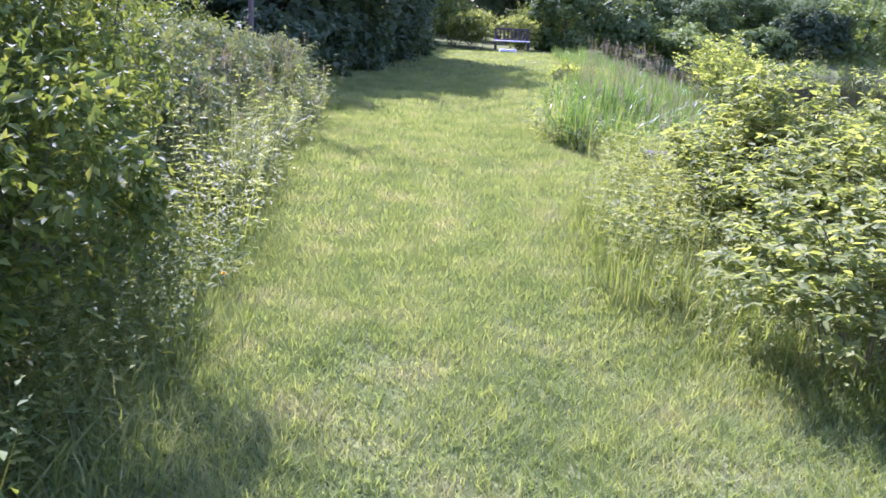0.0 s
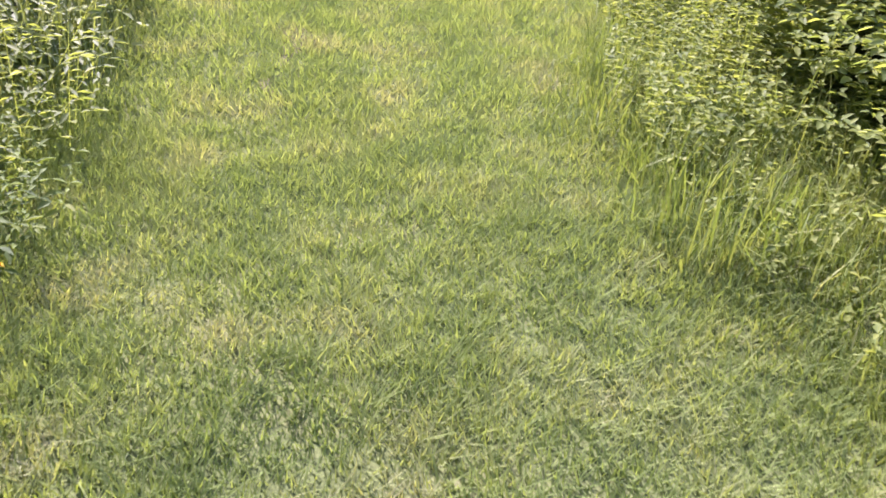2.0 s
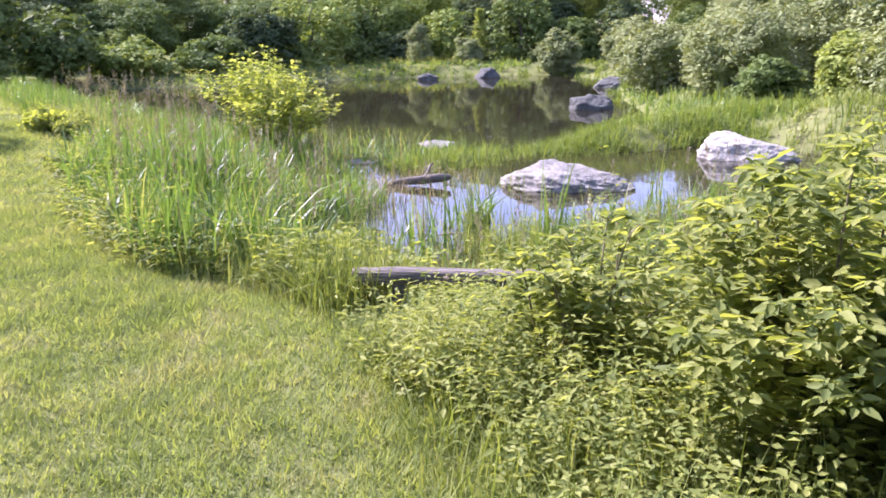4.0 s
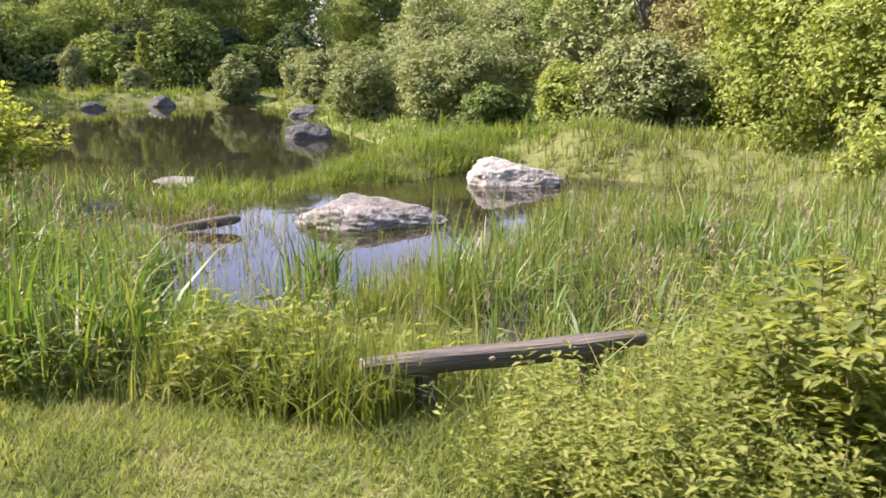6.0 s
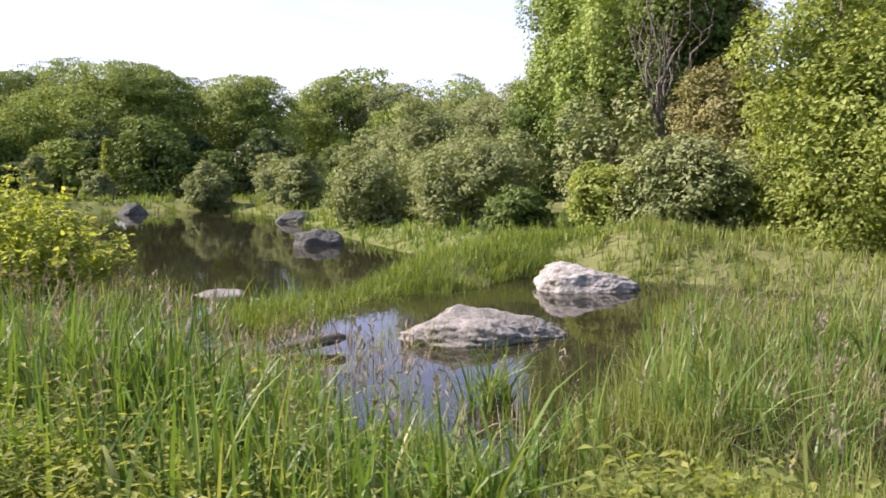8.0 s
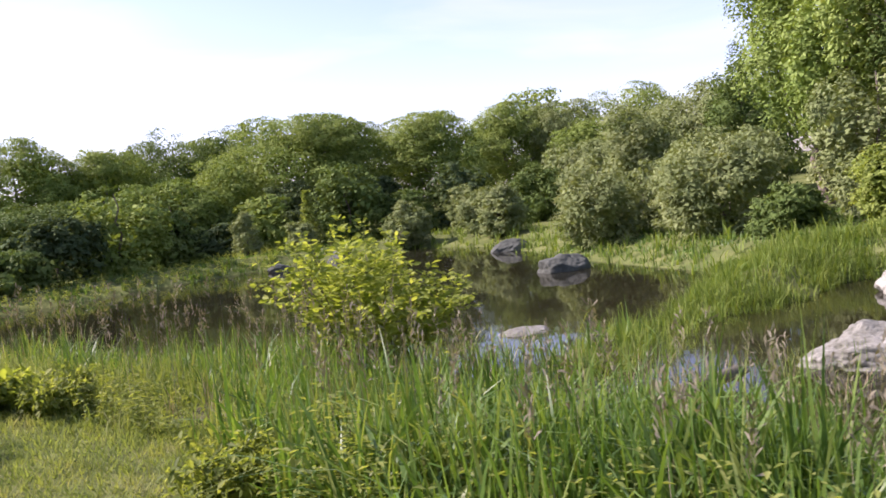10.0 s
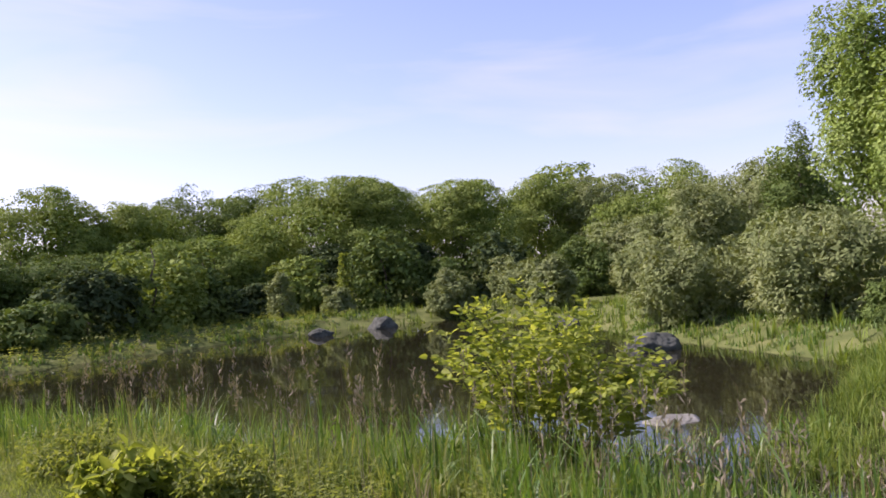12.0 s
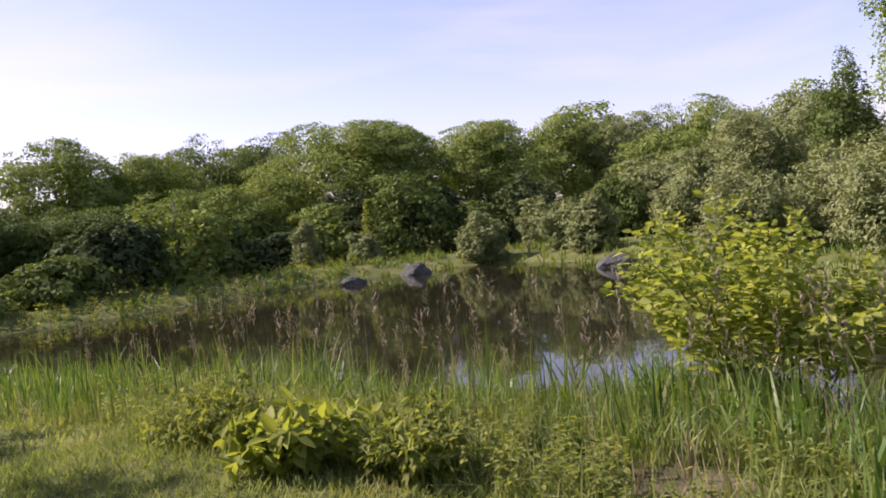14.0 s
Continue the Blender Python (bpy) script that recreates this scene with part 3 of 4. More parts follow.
# longer grass at the verges
rng = np.random.default_rng(12)
VX, VY, VH = [], [], []
for edge, sign in ((right_edge, 1), (left_edge, -1)):
    y = 0.5 + 33.5 * rng.random(11000) ** 1.2
    off = np.abs(rng.normal(0, 0.32, len(y))) - 0.12
    x = edge(y) + sign * off
    h = np.clip(0.07 + (0.4 if sign > 0 else 0.5) * np.clip(off, 0, 0.8), 0.05, 0.5) * rng.uniform(0.5, 1.3, len(y))
    VX.append(x), VY.append(y), VH.append(h)
VX, VY, VH = (np.concatenate(q) for q in (VX, VY, VH))
bed("verge_grass", on_ground(VX, VY, -0.01), VH, np.full(len(VX), 0.01), rng.uniform(0.1, 0.9, len(VX)), M_TALL, "long unmown grass at the edge of the lawn", "grass", 2, 2)

rng = np.random.default_rng(31)
for x0, x1, y0, y1, edge, sign, tall, n, lab in ((0.3, 3.0, 3.2, 8.8, right_edge, 1, 0.2, 34000, "lush green uncut grass below the brambles"), (-2.6, -0.1, 0.8, 8.5, left_edge, -1, 0.22, 30000, "lush green uncut grass at the hedge's foot")):
    x, y = scatter(rng, n, x0, x1, y0, y1)
    ragged = 0.16 * np.sin(2.6 * y + 2 * np.sin(1.1 * y)) + 0.1 * np.sin(6.1 * y + x * 3)
    off = sign * (x - edge(y)) + ragged
    ok = (off < 0.95) & (rng.random(n) < np.clip((off + 0.4) / 0.8, 0, 1) ** 1.5)
    x, y, off = x[ok], y[ok], off[ok]
    h = (0.035 + tall * np.clip((off + 0.25) / 0.9, 0, 1)) * rng.uniform(0.5, 1.2, len(x))
    bed("lush_grass", on_ground(x, y, -0.01), h, rng.uniform(0.005, 0.009, len(x)), rng.uniform(0.15, 1.2, len(x)), M_LUSH, lab, "grass", 2, 31 + sign)

# reeds and cattails along the water
def reeds(label, n, x0, x1, y0, y1, h0, h1, width, seed, keep=None, material=None, lean=(0.03, 0.45), name="reed_bed", seg=4, clear=True, tuft=7):
    """Blades in loose clumps: each clump has its own height and lean, some blades are broken over."""
    rng = np.random.default_rng(6000 + seed)
    cx, cy = scatter(rng, n // tuft, x0, x1, y0, y1, keep)
    patch = 0.5 + 0.5 * np.sin(1.9 * cx + 1.3 * np.sin(1.1 * cy) + seed) * np.sin(1.5 * cy + 1.7 * np.sin(0.9 * cx))
    ok = rng.random(len(cx)) < 0.3 + 0.8 * patch
    if clear:
        ok &= pond_distance(cx, cy, OPEN) > 0
    cx, cy, patch = (np.repeat(q[ok], tuft) for q in (cx, cy, patch))
    x, y = cx + rng.normal(0, 0.06, len(cx)), cy + rng.normal(0, 0.06, len(cx))
    P = np.stack([x, y, np.maximum(ground_z(x, y), WATER_Z - 0.15) - 0.03], 1)
    m = len(x) // tuft
    H = rng.uniform(h0, h1, len(x)) * np.repeat(rng.uniform(0.6, 1.1, m), tuft) * (0.75 + 0.4 * patch)
    ln = np.repeat(rng.uniform(*lean, m), tuft) * rng.uniform(0.2, 1.6, len(x))
    ln = np.where(rng.random(len(x)) < 0.1, rng.uniform(0.7, 1.3, len(x)), ln)
    return bed(name, P, H, width * rng.uniform(0.6, 1.5, len(x)), ln, material or M_REED, label, "reeds", seg, seed, 0.5, 0.16 if seg > 2 else 0.06)


def band(x, y, a, b):
    d = pond_distance(x, y)
    return (d > a) & (d < b) & (x > right_edge(y) + 0.1)


def plumes(label, n, x0, x1, y0, y1, h0, h1, seed, keep=None):
    """Thin stalks with loose brown seed heads."""
    rng = np.random.default_rng(6500 + seed)
    x, y = scatter(rng, n, x0, x1, y0, y1, keep)
    P = np.stack([x, y, np.maximum(ground_z(x, y), WATER_Z - 0.1)], 1)
    H = rng.uniform(h0, h1, len(x))
    tilt = rng.normal(0, 0.12, (len(x), 2))
    top = P + np.stack([tilt[:, 0] * H, tilt[:, 1] * H, H], 1)
    sets = [blades(P, H, np.full(len(x), 0.006), np.full(len(x), 0.02), 2, rng)]
    for k in range(16):
        q = top - np.array([0, 0, 0.012]) * k + rng.normal(0, 0.009, (len(x), 3))
        sets.append(leaves(q, unit(rng.normal(size=(len(x), 3)) * 0.45 + UP), rng.normal(size=(len(x), 3)), rng.uniform(0.04, 0.075, len(x)), np.full(len(x), 0.012), None))
    return tagged(piece("seed_heads", join(*sets), M_PLUME), label, "reeds", kind="stuff")


reeds("tall green cattail blades at the grassy shore", 9800, 1.3, 4.3, 10.6, 14.6, 0.45, 1.0, 0.026, 1, lambda x, y: (x > right_edge(y) + 0.15), None, (0.05, 0.7))
reeds("broad cattail blades standing in shallow water", 5200, 2.0, 5.8, 12.3, 16.2, 0.45, 0.9, 0.026, 2, lambda x, y: band(x, y, -1.4, 3), None, (0.05, 0.6))
reeds("cattail blades in the shallows by the yellow shrub", 8600, 2.8, 7.4, 15.6, 24.0, 0.4, 0.8, 0.019, 16, lambda x, y: band(x, y, -1.2, 1.6), None, (0.05, 0.6))
reeds("long green marsh grass on the shore", 30000, 1.5, 7.2, 9.6, 16.0, 0.2, 0.45, 0.009, 3, lambda x, y: band(x, y, -1.5, 3), M_TALL, (0.2, 0.9), "marsh_grass", 2)
reeds("low marsh grass between the lawn and the pond", 34000, 2.6, 7.2, 15.6, 23.0, 0.25, 0.5, 0.011, 17, lambda x, y: band(x, y, -1.2, 3), M_TALL, (0.2, 0.9), "marsh_grass", 2)
reeds("sparse reed blades standing in the shallow pond", 3600, 3.6, 11.5, 7.2, 10.9, 0.5, 1.0, 0.016, 4, None, M_REED, (0.1, 0.7), clear=False)
reeds("marsh grass in the shallows by the log bench", 22000, 3.0, 12.0, 6.2, 10.9, 0.28, 0.55, 0.013, 14, None, M_TALL, (0.1, 0.8), "marsh_grass", 2)
reeds("long grass round the log bench", 7000, 2.2, 4.2, 6.6, 9.9, 0.1, 0.3, 0.008, 5, lambda x, y: (x > right_edge(y) + 0.15) & (np.hypot(x - 2.4, y - 8.9) > 0.3), M_TALL, (0.1, 0.8), "marsh_grass", 2)
reeds("tall fresh grass among weeds at the shore", 12500, 2.15, 3.4, 9.0, 10.4, 0.4, 0.74, 0.01, 25, None, M_LUSH, (0.1, 0.7), "marsh_grass", 3)
reeds("green sedge meadow under the willows", 16000, 14.0, 26.0, 13.0, 23.0, 0.15, 0.32, 0.03, 26, lambda x, y: (ground_z(x, y) > WATER_Z) & (pond_distance(x, y) < 7), M_REED, (0.1, 0.8), "far_marsh", 2)
reeds("leaning cattails round the yellow shrub", 1700, 4.8, 8.6, 15.4, 18.6, 0.4, 0.8, 0.024, 27, None, M_REED, (0.1, 0.8), "reed_bed", 4)
reeds("dry tan reed stalks among the green", 2200, 2.6, 9.0, 8.3, 22.0, 0.3, 0.8, 0.011, 6, lambda x, y: band(x, y, -2.5, 0.8), M_DEADREED, (0.05, 0.8))
reeds("green reeds along the far part of the bank", 13000, 3.0, 7.4, 21.0, 36.0, 0.3, 0.65, 0.018, 7, lambda x, y: band(x, y, -0.8, 2.5), M_REED, seg=3)
reeds("bright green sedge mound by the pale boulder", 22000, 9.6, 15.0, 13.4, 17.4, 0.25, 0.5, 0.016, 8, lambda x, y: ground_z(x, y) > WATER_Z - 0.06, M_SEDGE, (0.2, 0.9), "sedge_mound", 2, False)
reeds("green sedge and marsh grass on the far shallows", 22000, 10.6, 18.8, 5.5, 13.2, 0.22, 0.48, 0.02, 9, lambda x, y: (ground_z(x, y) > WATER_Z - 0.25), M_TALL, (0.1, 0.8), "sedge_bank", 2)
reeds("low green sedge strip in the pond", 16000, 5.4, 11.4, 13.9, 17.6, 0.22, 0.48, 0.014, 10, lambda x, y: ground_z(x, y) > WATER_Z - 0.2, M_SEDGE, (0.2, 0.9), "sedge_strip", 2, False)
reeds("dark leaning cattail leaves in the shallows", 700, 3.6, 9.5, 8.0, 11.0, 0.7, 1.15, 0.026, 18, None, M_REED, (0.1, 0.7), "reed_bed", 5, False, 10)
reeds("thin pale reeds standing in open water", 2600, 3.4, 8.8, 10.6, 13.8, 0.25, 0.55, 0.01, 19, None, M_TALL, (0.05, 0.8), "reed_bed", 3, False, 4)
reeds("dry brown stems in the shallows", 2400, 3.6, 11.5, 7.0, 11.2, 0.3, 0.65, 0.009, 20, None, M_DEADREED, (0.1, 1.0), "reed_bed", 3, False, 5)
reeds("brown and green stalks in the muddy shallows", 1700, 4.9, 7.6, 13.0, 15.2, 0.25, 0.55, 0.012, 22, None, M_DEADREED, (0.1, 0.9), "reed_bed", 3, False, 5)
reeds("small sedge clump in open water", 1500, 3.5, 4.0, 11.25, 11.75, 0.4, 0.62, 0.012, 15, None, M_SEDGE, (0.1, 0.6), "sedge_clump", 3, False)
reeds("dark cattail clump before the low rock", 100, 5.3, 5.6, 11.6, 11.9, 0.8, 1.0, 0.026, 23, None, M_REED, (0.2, 0.6), "reed_clump", 5, False, 14)
reeds("low emergent plants in the shallows behind the yellow shrub", 9500, 5.6, 10.2, 16.8, 22.5, 0.15, 0.36, 0.014, 24, None, M_TALL, (0.1, 0.9), "marsh_grass", 2, False)
reeds("low green marsh plants along the far shore", 8000, 7.0, 29.0, 36.4, 39.6, 0.12, 0.32, 0.045, 11, lambda x, y: ground_z(x, y) > WATER_Z - 0.02, M_REED, (0.1, 0.9), "far_marsh", 2)
reeds("marsh grass under the far willows", 22000, 14.0, 34.0, 10.0, 38.0, 0.3, 0.6, 0.04, 12, lambda x, y: np.abs(pond_distance(x, y) - 1.4) < 2.0, M_SEDGE, (0.1, 0.9), "far_marsh", 2)
plumes("pale brown seed heads above the marsh grass", 230, 2.2, 7.4, 12.0, 24.0, 0.5, 0.9, 1, lambda x, y: band(x, y, -1.2, 2))
plumes("purplish grass seed heads above the cattails", 300, 1.6, 4.4, 10.8, 21.0, 0.65, 1.05, 2, lambda x, y: x > right_edge(y) + 0.3)

plumes("tan seed heads over the marsh by the bench", 150, 3.4, 12.0, 6.8, 11.0, 0.6, 0.95, 3)
plumes("grey seed heads of tall grass along the hedge", 110, -2.7, -1.4, 6.6, 13.6, 0.6, 1.2, 4, lambda x, y: x < left_edge(y) - 0.25)
reeds("grey-green tall grass blades along the hedge", 5200, -2.9, -1.3, 6.4, 13.8, 0.5, 1.05, 0.014, 28, lambda x, y: x < left_edge(y) - 0.12, M_WILLOW, (0.05, 0.6), "hedge_grass", 3, False)
reeds("low marsh plants in the shallows before the pale boulder", 6000, 7.8, 11.6, 10.2, 11.3, 0.3, 0.5, 0.014, 30, None, M_LUSH, (0.1, 0.9), "marsh_grass", 2, False)
reeds("green sedge at the edge of the open water", 3600, 4.3, 7.2, 10.0, 10.9, 0.4, 0.75, 0.013, 31, None, M_LUSH, (0.1, 0.8), "marsh_grass", 3, False)
reeds("tall green grass among the weeds by the brambles", 4200, 1.2, 2.8, 4.6, 7.6, 0.22, 0.5, 0.008, 32, lambda x, y: x > right_edge(y) + 0.1, M_LUSH, (0.1, 0.8), "verge_grass", 3, False)
reeds("tall dark cattails leaning over the open water", 84, 3.75, 4.3, 10.6, 11.1, 0.85, 1.15, 0.022, 33, None, M_REED, (0.15, 0.5), "reed_clump", 5, False)
reeds("tall tan cattail stalks leaning over the open water", 40, 3.7, 4.4, 10.5, 11.2, 0.8, 1.1, 0.014, 34, None, M_DEADREED, (0.1, 0.5), "reed_clump", 5, False, 4)
reeds("grasses in the mud round the low rock", 3000, 4.6, 8.4, 12.2, 14.2, 0.2, 0.42, 0.011, 29, lambda x, y: pond_distance(x, y, OPEN) > -0.75, M_TALL, (0.1, 0.9), "marsh_grass", 2, False)


def weeds(label, n, x0, x1, y0, y1, h0, h1, leaf, seed, material, keep=None, pairs=7, narrow=0.4, lift=0.0, name="weeds"):
    """Upright leafy stems in one tangle."""
    rng = np.random.default_rng(6800 + seed)
    x, y = scatter(rng, n, x0, x1, y0, y1, keep)
    patch = 0.5 + 0.5 * np.sin(2.3 * x + seed) * np.sin(2.1 * y + 1.3 * np.sin(1.7 * x))
    H = rng.uniform(h0, h1, len(x)) * (0.6 + 0.6 * patch)
    B = np.stack([x, y, np.maximum(ground_z(x, y), WATER_Z - 0.05) + lift], 1)
    lean = rng.normal(0, 0.28, (len(x), 2))
    T = B + np.stack([lean[:, 0] * H, lean[:, 1] * H, H], 1)
    side = unit(rng.normal(size=(len(x), 3)) * np.array([1, 1, 0]))
    w = (0.0015 + 0.002 * H)[:, None]
    sets = [(np.stack([B - side * w, B + side * w, T], 1).reshape(-1, 3), np.arange(3 * len(x)).reshape(-1, 3))]
    turn = rng.uniform(0, 6.28, len(x))
    for k in range(pairs):
        f = 0.18 + 0.82 * (k + rng.random(len(x)) * 0.6) / pairs
        q = B + (T - B) * np.minimum(f, 1)[:, None]
        for o in (0, np.pi):
            a = turn + k * 1.9 + o + rng.normal(0, 0.3, len(x))
            D = np.stack([np.cos(a), np.sin(a), rng.uniform(-0.35, 0.5, len(x))], 1)
            L = leaf * rng.uniform(0.6, 1.3, len(x)) * (1.1 - 0.5 * f)
            sets.append(leaves(q, D, UP + rng.normal(size=D.shape) * 0.25, L, L * narrow, False))
    return tagged(piece(name, join(*sets), material), label, "weeds", kind="stuff")


weeds("tangled light green weeds before the log bench", 1000, 1.75, 3.6, 6.4, 7.9, 0.4, 0.78, 0.065, 1, M_WEED, lambda x, y: x > right_edge(y) + 0.1)
weeds("leafy light green weeds between bench and cattails", 150, 2.15, 3.3, 9.2, 10.2, 0.3, 0.6, 0.1, 2, M_WEED, None, 7, 0.55)
weeds("leafy weeds at the foot of the cattails", 450, 1.5, 3.0, 10.5, 12.6, 0.2, 0.45, 0.07, 3, M_WEED, lambda x, y: (x > right_edge(y) + 0.05) & (x < right_edge(y) + 1.0))
weeds("leafy weeds along the marsh's edge", 700, 1.6, 3.8, 12.6, 17.0, 0.18, 0.42, 0.065, 4, M_WEED, lambda x, y: (x > right_edge(y) + 0.05) & (x < right_edge(y) + 1.0))
weeds("light green leafy plants among the shore reeds", 480, 1.6, 4.2, 10.6, 14.6, 0.3, 0.7, 0.075, 11, M_WEED, lambda x, y: (x > right_edge(y) + 0.1) & (pond_distance(x, y, OPEN) > 0.1))
weeds("light green leafy plants in the grass by the cattails", 650, 1.3, 3.0, 10.8, 15.4, 0.2, 0.55, 0.075, 12, M_WEED, lambda x, y: (x > right_edge(y) - 0.05) & (x < right_edge(y) + 0.7))
weeds("short weeds by the log bench", 260, 1.75, 2.5, 7.6, 8.3, 0.2, 0.4, 0.055, 13, M_WEED)
weeds("light green weeds at the foot of the brambles", 300, 1.3, 2.7, 5.3, 7.0, 0.3, 0.6, 0.06, 15, M_WEED, lambda x, y: x > right_edge(y) + 0.3, 7, 0.5)
weeds("leafy weeds where the lawn bends along the shore", 700, 2.6, 4.6, 16.8, 22.0, 0.15, 0.38, 0.065, 5, M_WEED, lambda x, y: (x > right_edge(y) + 0.05) & (x < right_edge(y) + 1.0))
weeds("yellow-green bramble shoots over the thicket", 190, 1.8, 4.6, 4.2, 7.4, 0.6, 1.2, 0.055, 6, M_BRAMBLE, lambda x, y: (x > right_edge(y) + 0.75), 8, 0.6)
weeds("low bramble sprays and weeds at the lawn's edge", 520, 1.1, 3.6, 2.8, 7.0, 0.12, 0.4, 0.05, 7, M_WEED, lambda x, y: (x > right_edge(y) + 0.25) & (x < right_edge(y) + 1.1), 7, 0.55)
weeds("pale green weeds along the hedge", 1700, -3.2, -1.1, 5.2, 14.0, 0.35, 0.95, 0.075, 8, M_WEED, lambda x, y: (x < left_edge(y) - 0.1 - 0.15 * np.sin(3 * y)))
weeds("dark weeds in the hedge's shade", 900, -2.6, -0.95, 0.8, 5.2, 0.2, 0.7, 0.06, 9, M_HEDGE, lambda x, y: (x < left_edge(y) + 0.05))
weeds("low plants along the far shore", 500, 9.0, 27.0, 37.0, 39.5, 0.2, 0.5, 0.12, 10, M_WEED, lambda x, y: ground_z(x, y) > WATER_Z, 5)

weeds("brown-leaved weed stems growing up past the log bench", 26, 2.55, 2.79, 8.23, 8.43, 0.3, 0.5, 0.06, 14, M_WEED)

# ---- rocks ----
def rock(name, x, y, lx, ly, h, material, label, turn=0.0, seed=0, sink=0.25, slope=0.0):
    rng = np.random.default_rng(8000 + seed)
    bm = bmesh.new()
    bmesh.ops.create_icosphere(bm, subdivisions=6 if lx > 1.5 else 5, radius=1)
    off = Vector(rng.uniform(-20, 20, 3))
    planes = [(Vector(unit(rng.normal(size=3) + np.array([0, 0, 0.3]))), rng.uniform(0.7, 0.94)) for _ in range(13)]
    for v in bm.verts:
        p = v.co.copy()
        for n, d in planes:
            k = p.dot(n) - d
            if k > 0:
                p -= n * k * 0.93
        rid = 1 - abs(noise.noise(p * 2.6 + off)) * 2
        p *= 1 + 0.11 * noise.fractal(p * 1.8 + off, 0.9, 2.0, 6) - 0.03 * max(0.0, rid - 0.6) + 0.04 * noise.noise(p * 7 + off) + 0.018 * noise.noise(p * 15 + off) + 0.009 * noise.noise(p * 34 + off)
        v.co = Vector((p.x * lx / 2, p.y * ly / 2, p.z * h * (1 - slope * p.x) if p.z > 0 else p.z * sink))
    for f in bm.faces:
        f.smooth = True
    me = bpy.data.meshes.new(name)
    bm.to_mesh(me)
    bm.free()
    me.materials.append(material)
    ob = new(name, me)
    ob.matrix_world = pose(x, y, WATER_Z - 0.02, 0, 0, turn)
    return tagged(ob, label, "rock", "rocks in the pond")


rock("boulder", 12.1, 12.84, 1.66, 1.08, 0.43, M_PALEROCK, "pale pinkish granite boulder in shallow water", -62, 1, slope=0.28)
rock("boulder", 7.98, 12.87, 1.85, 1.1, 0.36, M_LICHENROCK, "low pale granite rock sloping into the pond", -62, 2, slope=0.2)
rock("boulder", 16.7, 20.75, 1.32, 0.9, 0.46, M_GREYROCK, "grey angular boulder rising from the pond", -50, 3)
rock("boulder", 23.4, 26.0, 1.4, 0.9, 0.42, M_GREYROCK, "low grey boulder near the far shore", -50, 4)
rock("boulder", 24.6, 34.4, 1.2, 0.9, 0.5, M_GREYROCK, "grey boulder in front of the far reeds", -40, 5)
rock("boulder", 21.6, 34.8, 0.9, 0.7, 0.35, M_GREYROCK, "small grey boulder in front of the far reeds", -40, 6)
rock("flat_rock", 9.3, 17.6, 0.95, 0.6, 0.09, M_LICHENROCK, "flat pale rock just above the water", -50, 7, 0.1)
rock("flat_rock", 6.9, 16.6, 0.65, 0.4, 0.09, M_LICHENROCK, "small flat pale rock at the waterline", -40, 8, 0.1)

# ---- far trees: x, y, top, radius, leaves, kind ----
FAR = [
    (22.2, 53.2, 7.3, 2.6, M_LIGHT), (27.4, 53.3, 6.9, 3.0, M_LIGHT), (34.7, 56.5, 8.4, 3.0, M_OAK), (37.5, 54.0, 8.2, 2.8, M_OAK), (33.6, 45.4, 7.5, 4.7, M_LIGHT),
    (38.4, 39.6, 6.7, 2.8, M_LIGHT), (45.4, 38.5, 7.2, 2.8, M_LIGHT), (46.8, 35.6, 6.9, 2.6, M_WILLOW), (48.3, 32.0, 7.6, 3.0, M_LIGHT), (40.1, 24.5, 6.0, 2.9, M_WILLOW),
    (19.0, 49.5, 4.0, 2.3, M_OAK), (21.4, 48.2, 3.5, 2.1, M_OAK), (24.0, 47.8, 4.2, 2.2, M_LIGHT), (26.4, 45.8, 4.2, 2.0, M_LIGHT), (28.8, 45.0, 2.9, 1.9, M_OAK),
    (33.5, 41.0, 3.6, 2.2, M_DARKTREE), (31.0, 42.6, 3.4, 2.0, M_DARKTREE), (42.0, 31.0, 5.2, 2.4, M_LIGHT), (36.5, 29.0, 3.6, 2.0, M_WILLOW), (15.0, 52.0, 5.6, 3.0, M_OAK),
    (9.0, 51.0, 5.8, 3.4, M_DARKTREE), (3.0, 50.0, 6.2, 3.4, M_DARKTREE), (-3.0, 44.0, 6.0, 3.4, M_DARKTREE), (13.0, 47.5, 3.4, 2.2, M_OAK), (7.5, 46.5, 3.6, 2.2, M_DARKTREE),
    (44.0, 47.0, 7.4, 3.4, M_OAK),
]
for k, (x, y, top, r, m) in enumerate(FAR):
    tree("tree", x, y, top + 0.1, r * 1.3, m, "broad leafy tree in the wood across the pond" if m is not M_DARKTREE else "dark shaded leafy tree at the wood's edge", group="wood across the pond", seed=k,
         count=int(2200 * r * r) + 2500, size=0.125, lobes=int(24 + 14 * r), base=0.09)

# willows and rounded bushes by the water
BUSH = [(28.4, 33.9, 1.75, 1.25, M_WILLOW), (24.8, 39.9, 2.1, 0.8, M_WILLOW), (27.0, 38.9, 1.35, 0.9, M_WILLOW), (32.3, 33.3, 2.3, 1.15, M_WILLOW), (34.0, 30.1, 2.8, 1.7, M_OAK),
        (27.6, 28.6, 1.9, 1.1, M_WILLOW), (29.0, 30.4, 2.1, 1.0, M_WILLOW), (19.8, 21.0, 2.3, 1.45, M_WILLOW), (19.0, 17.6, 2.5, 1.7, M_WILLOW), (26.7, 22.6, 4.1, 1.9, M_WILLOW),
        (17.2, 15.8, 1.1, 1.0, M_OAK), (21.5, 19.5, 2.6, 1.5, M_WILLOW), (11.8, 44.9, 2.2, 1.4, M_LIGHT), (30.5, 25.5, 3.2, 2.0, M_WILLOW)]
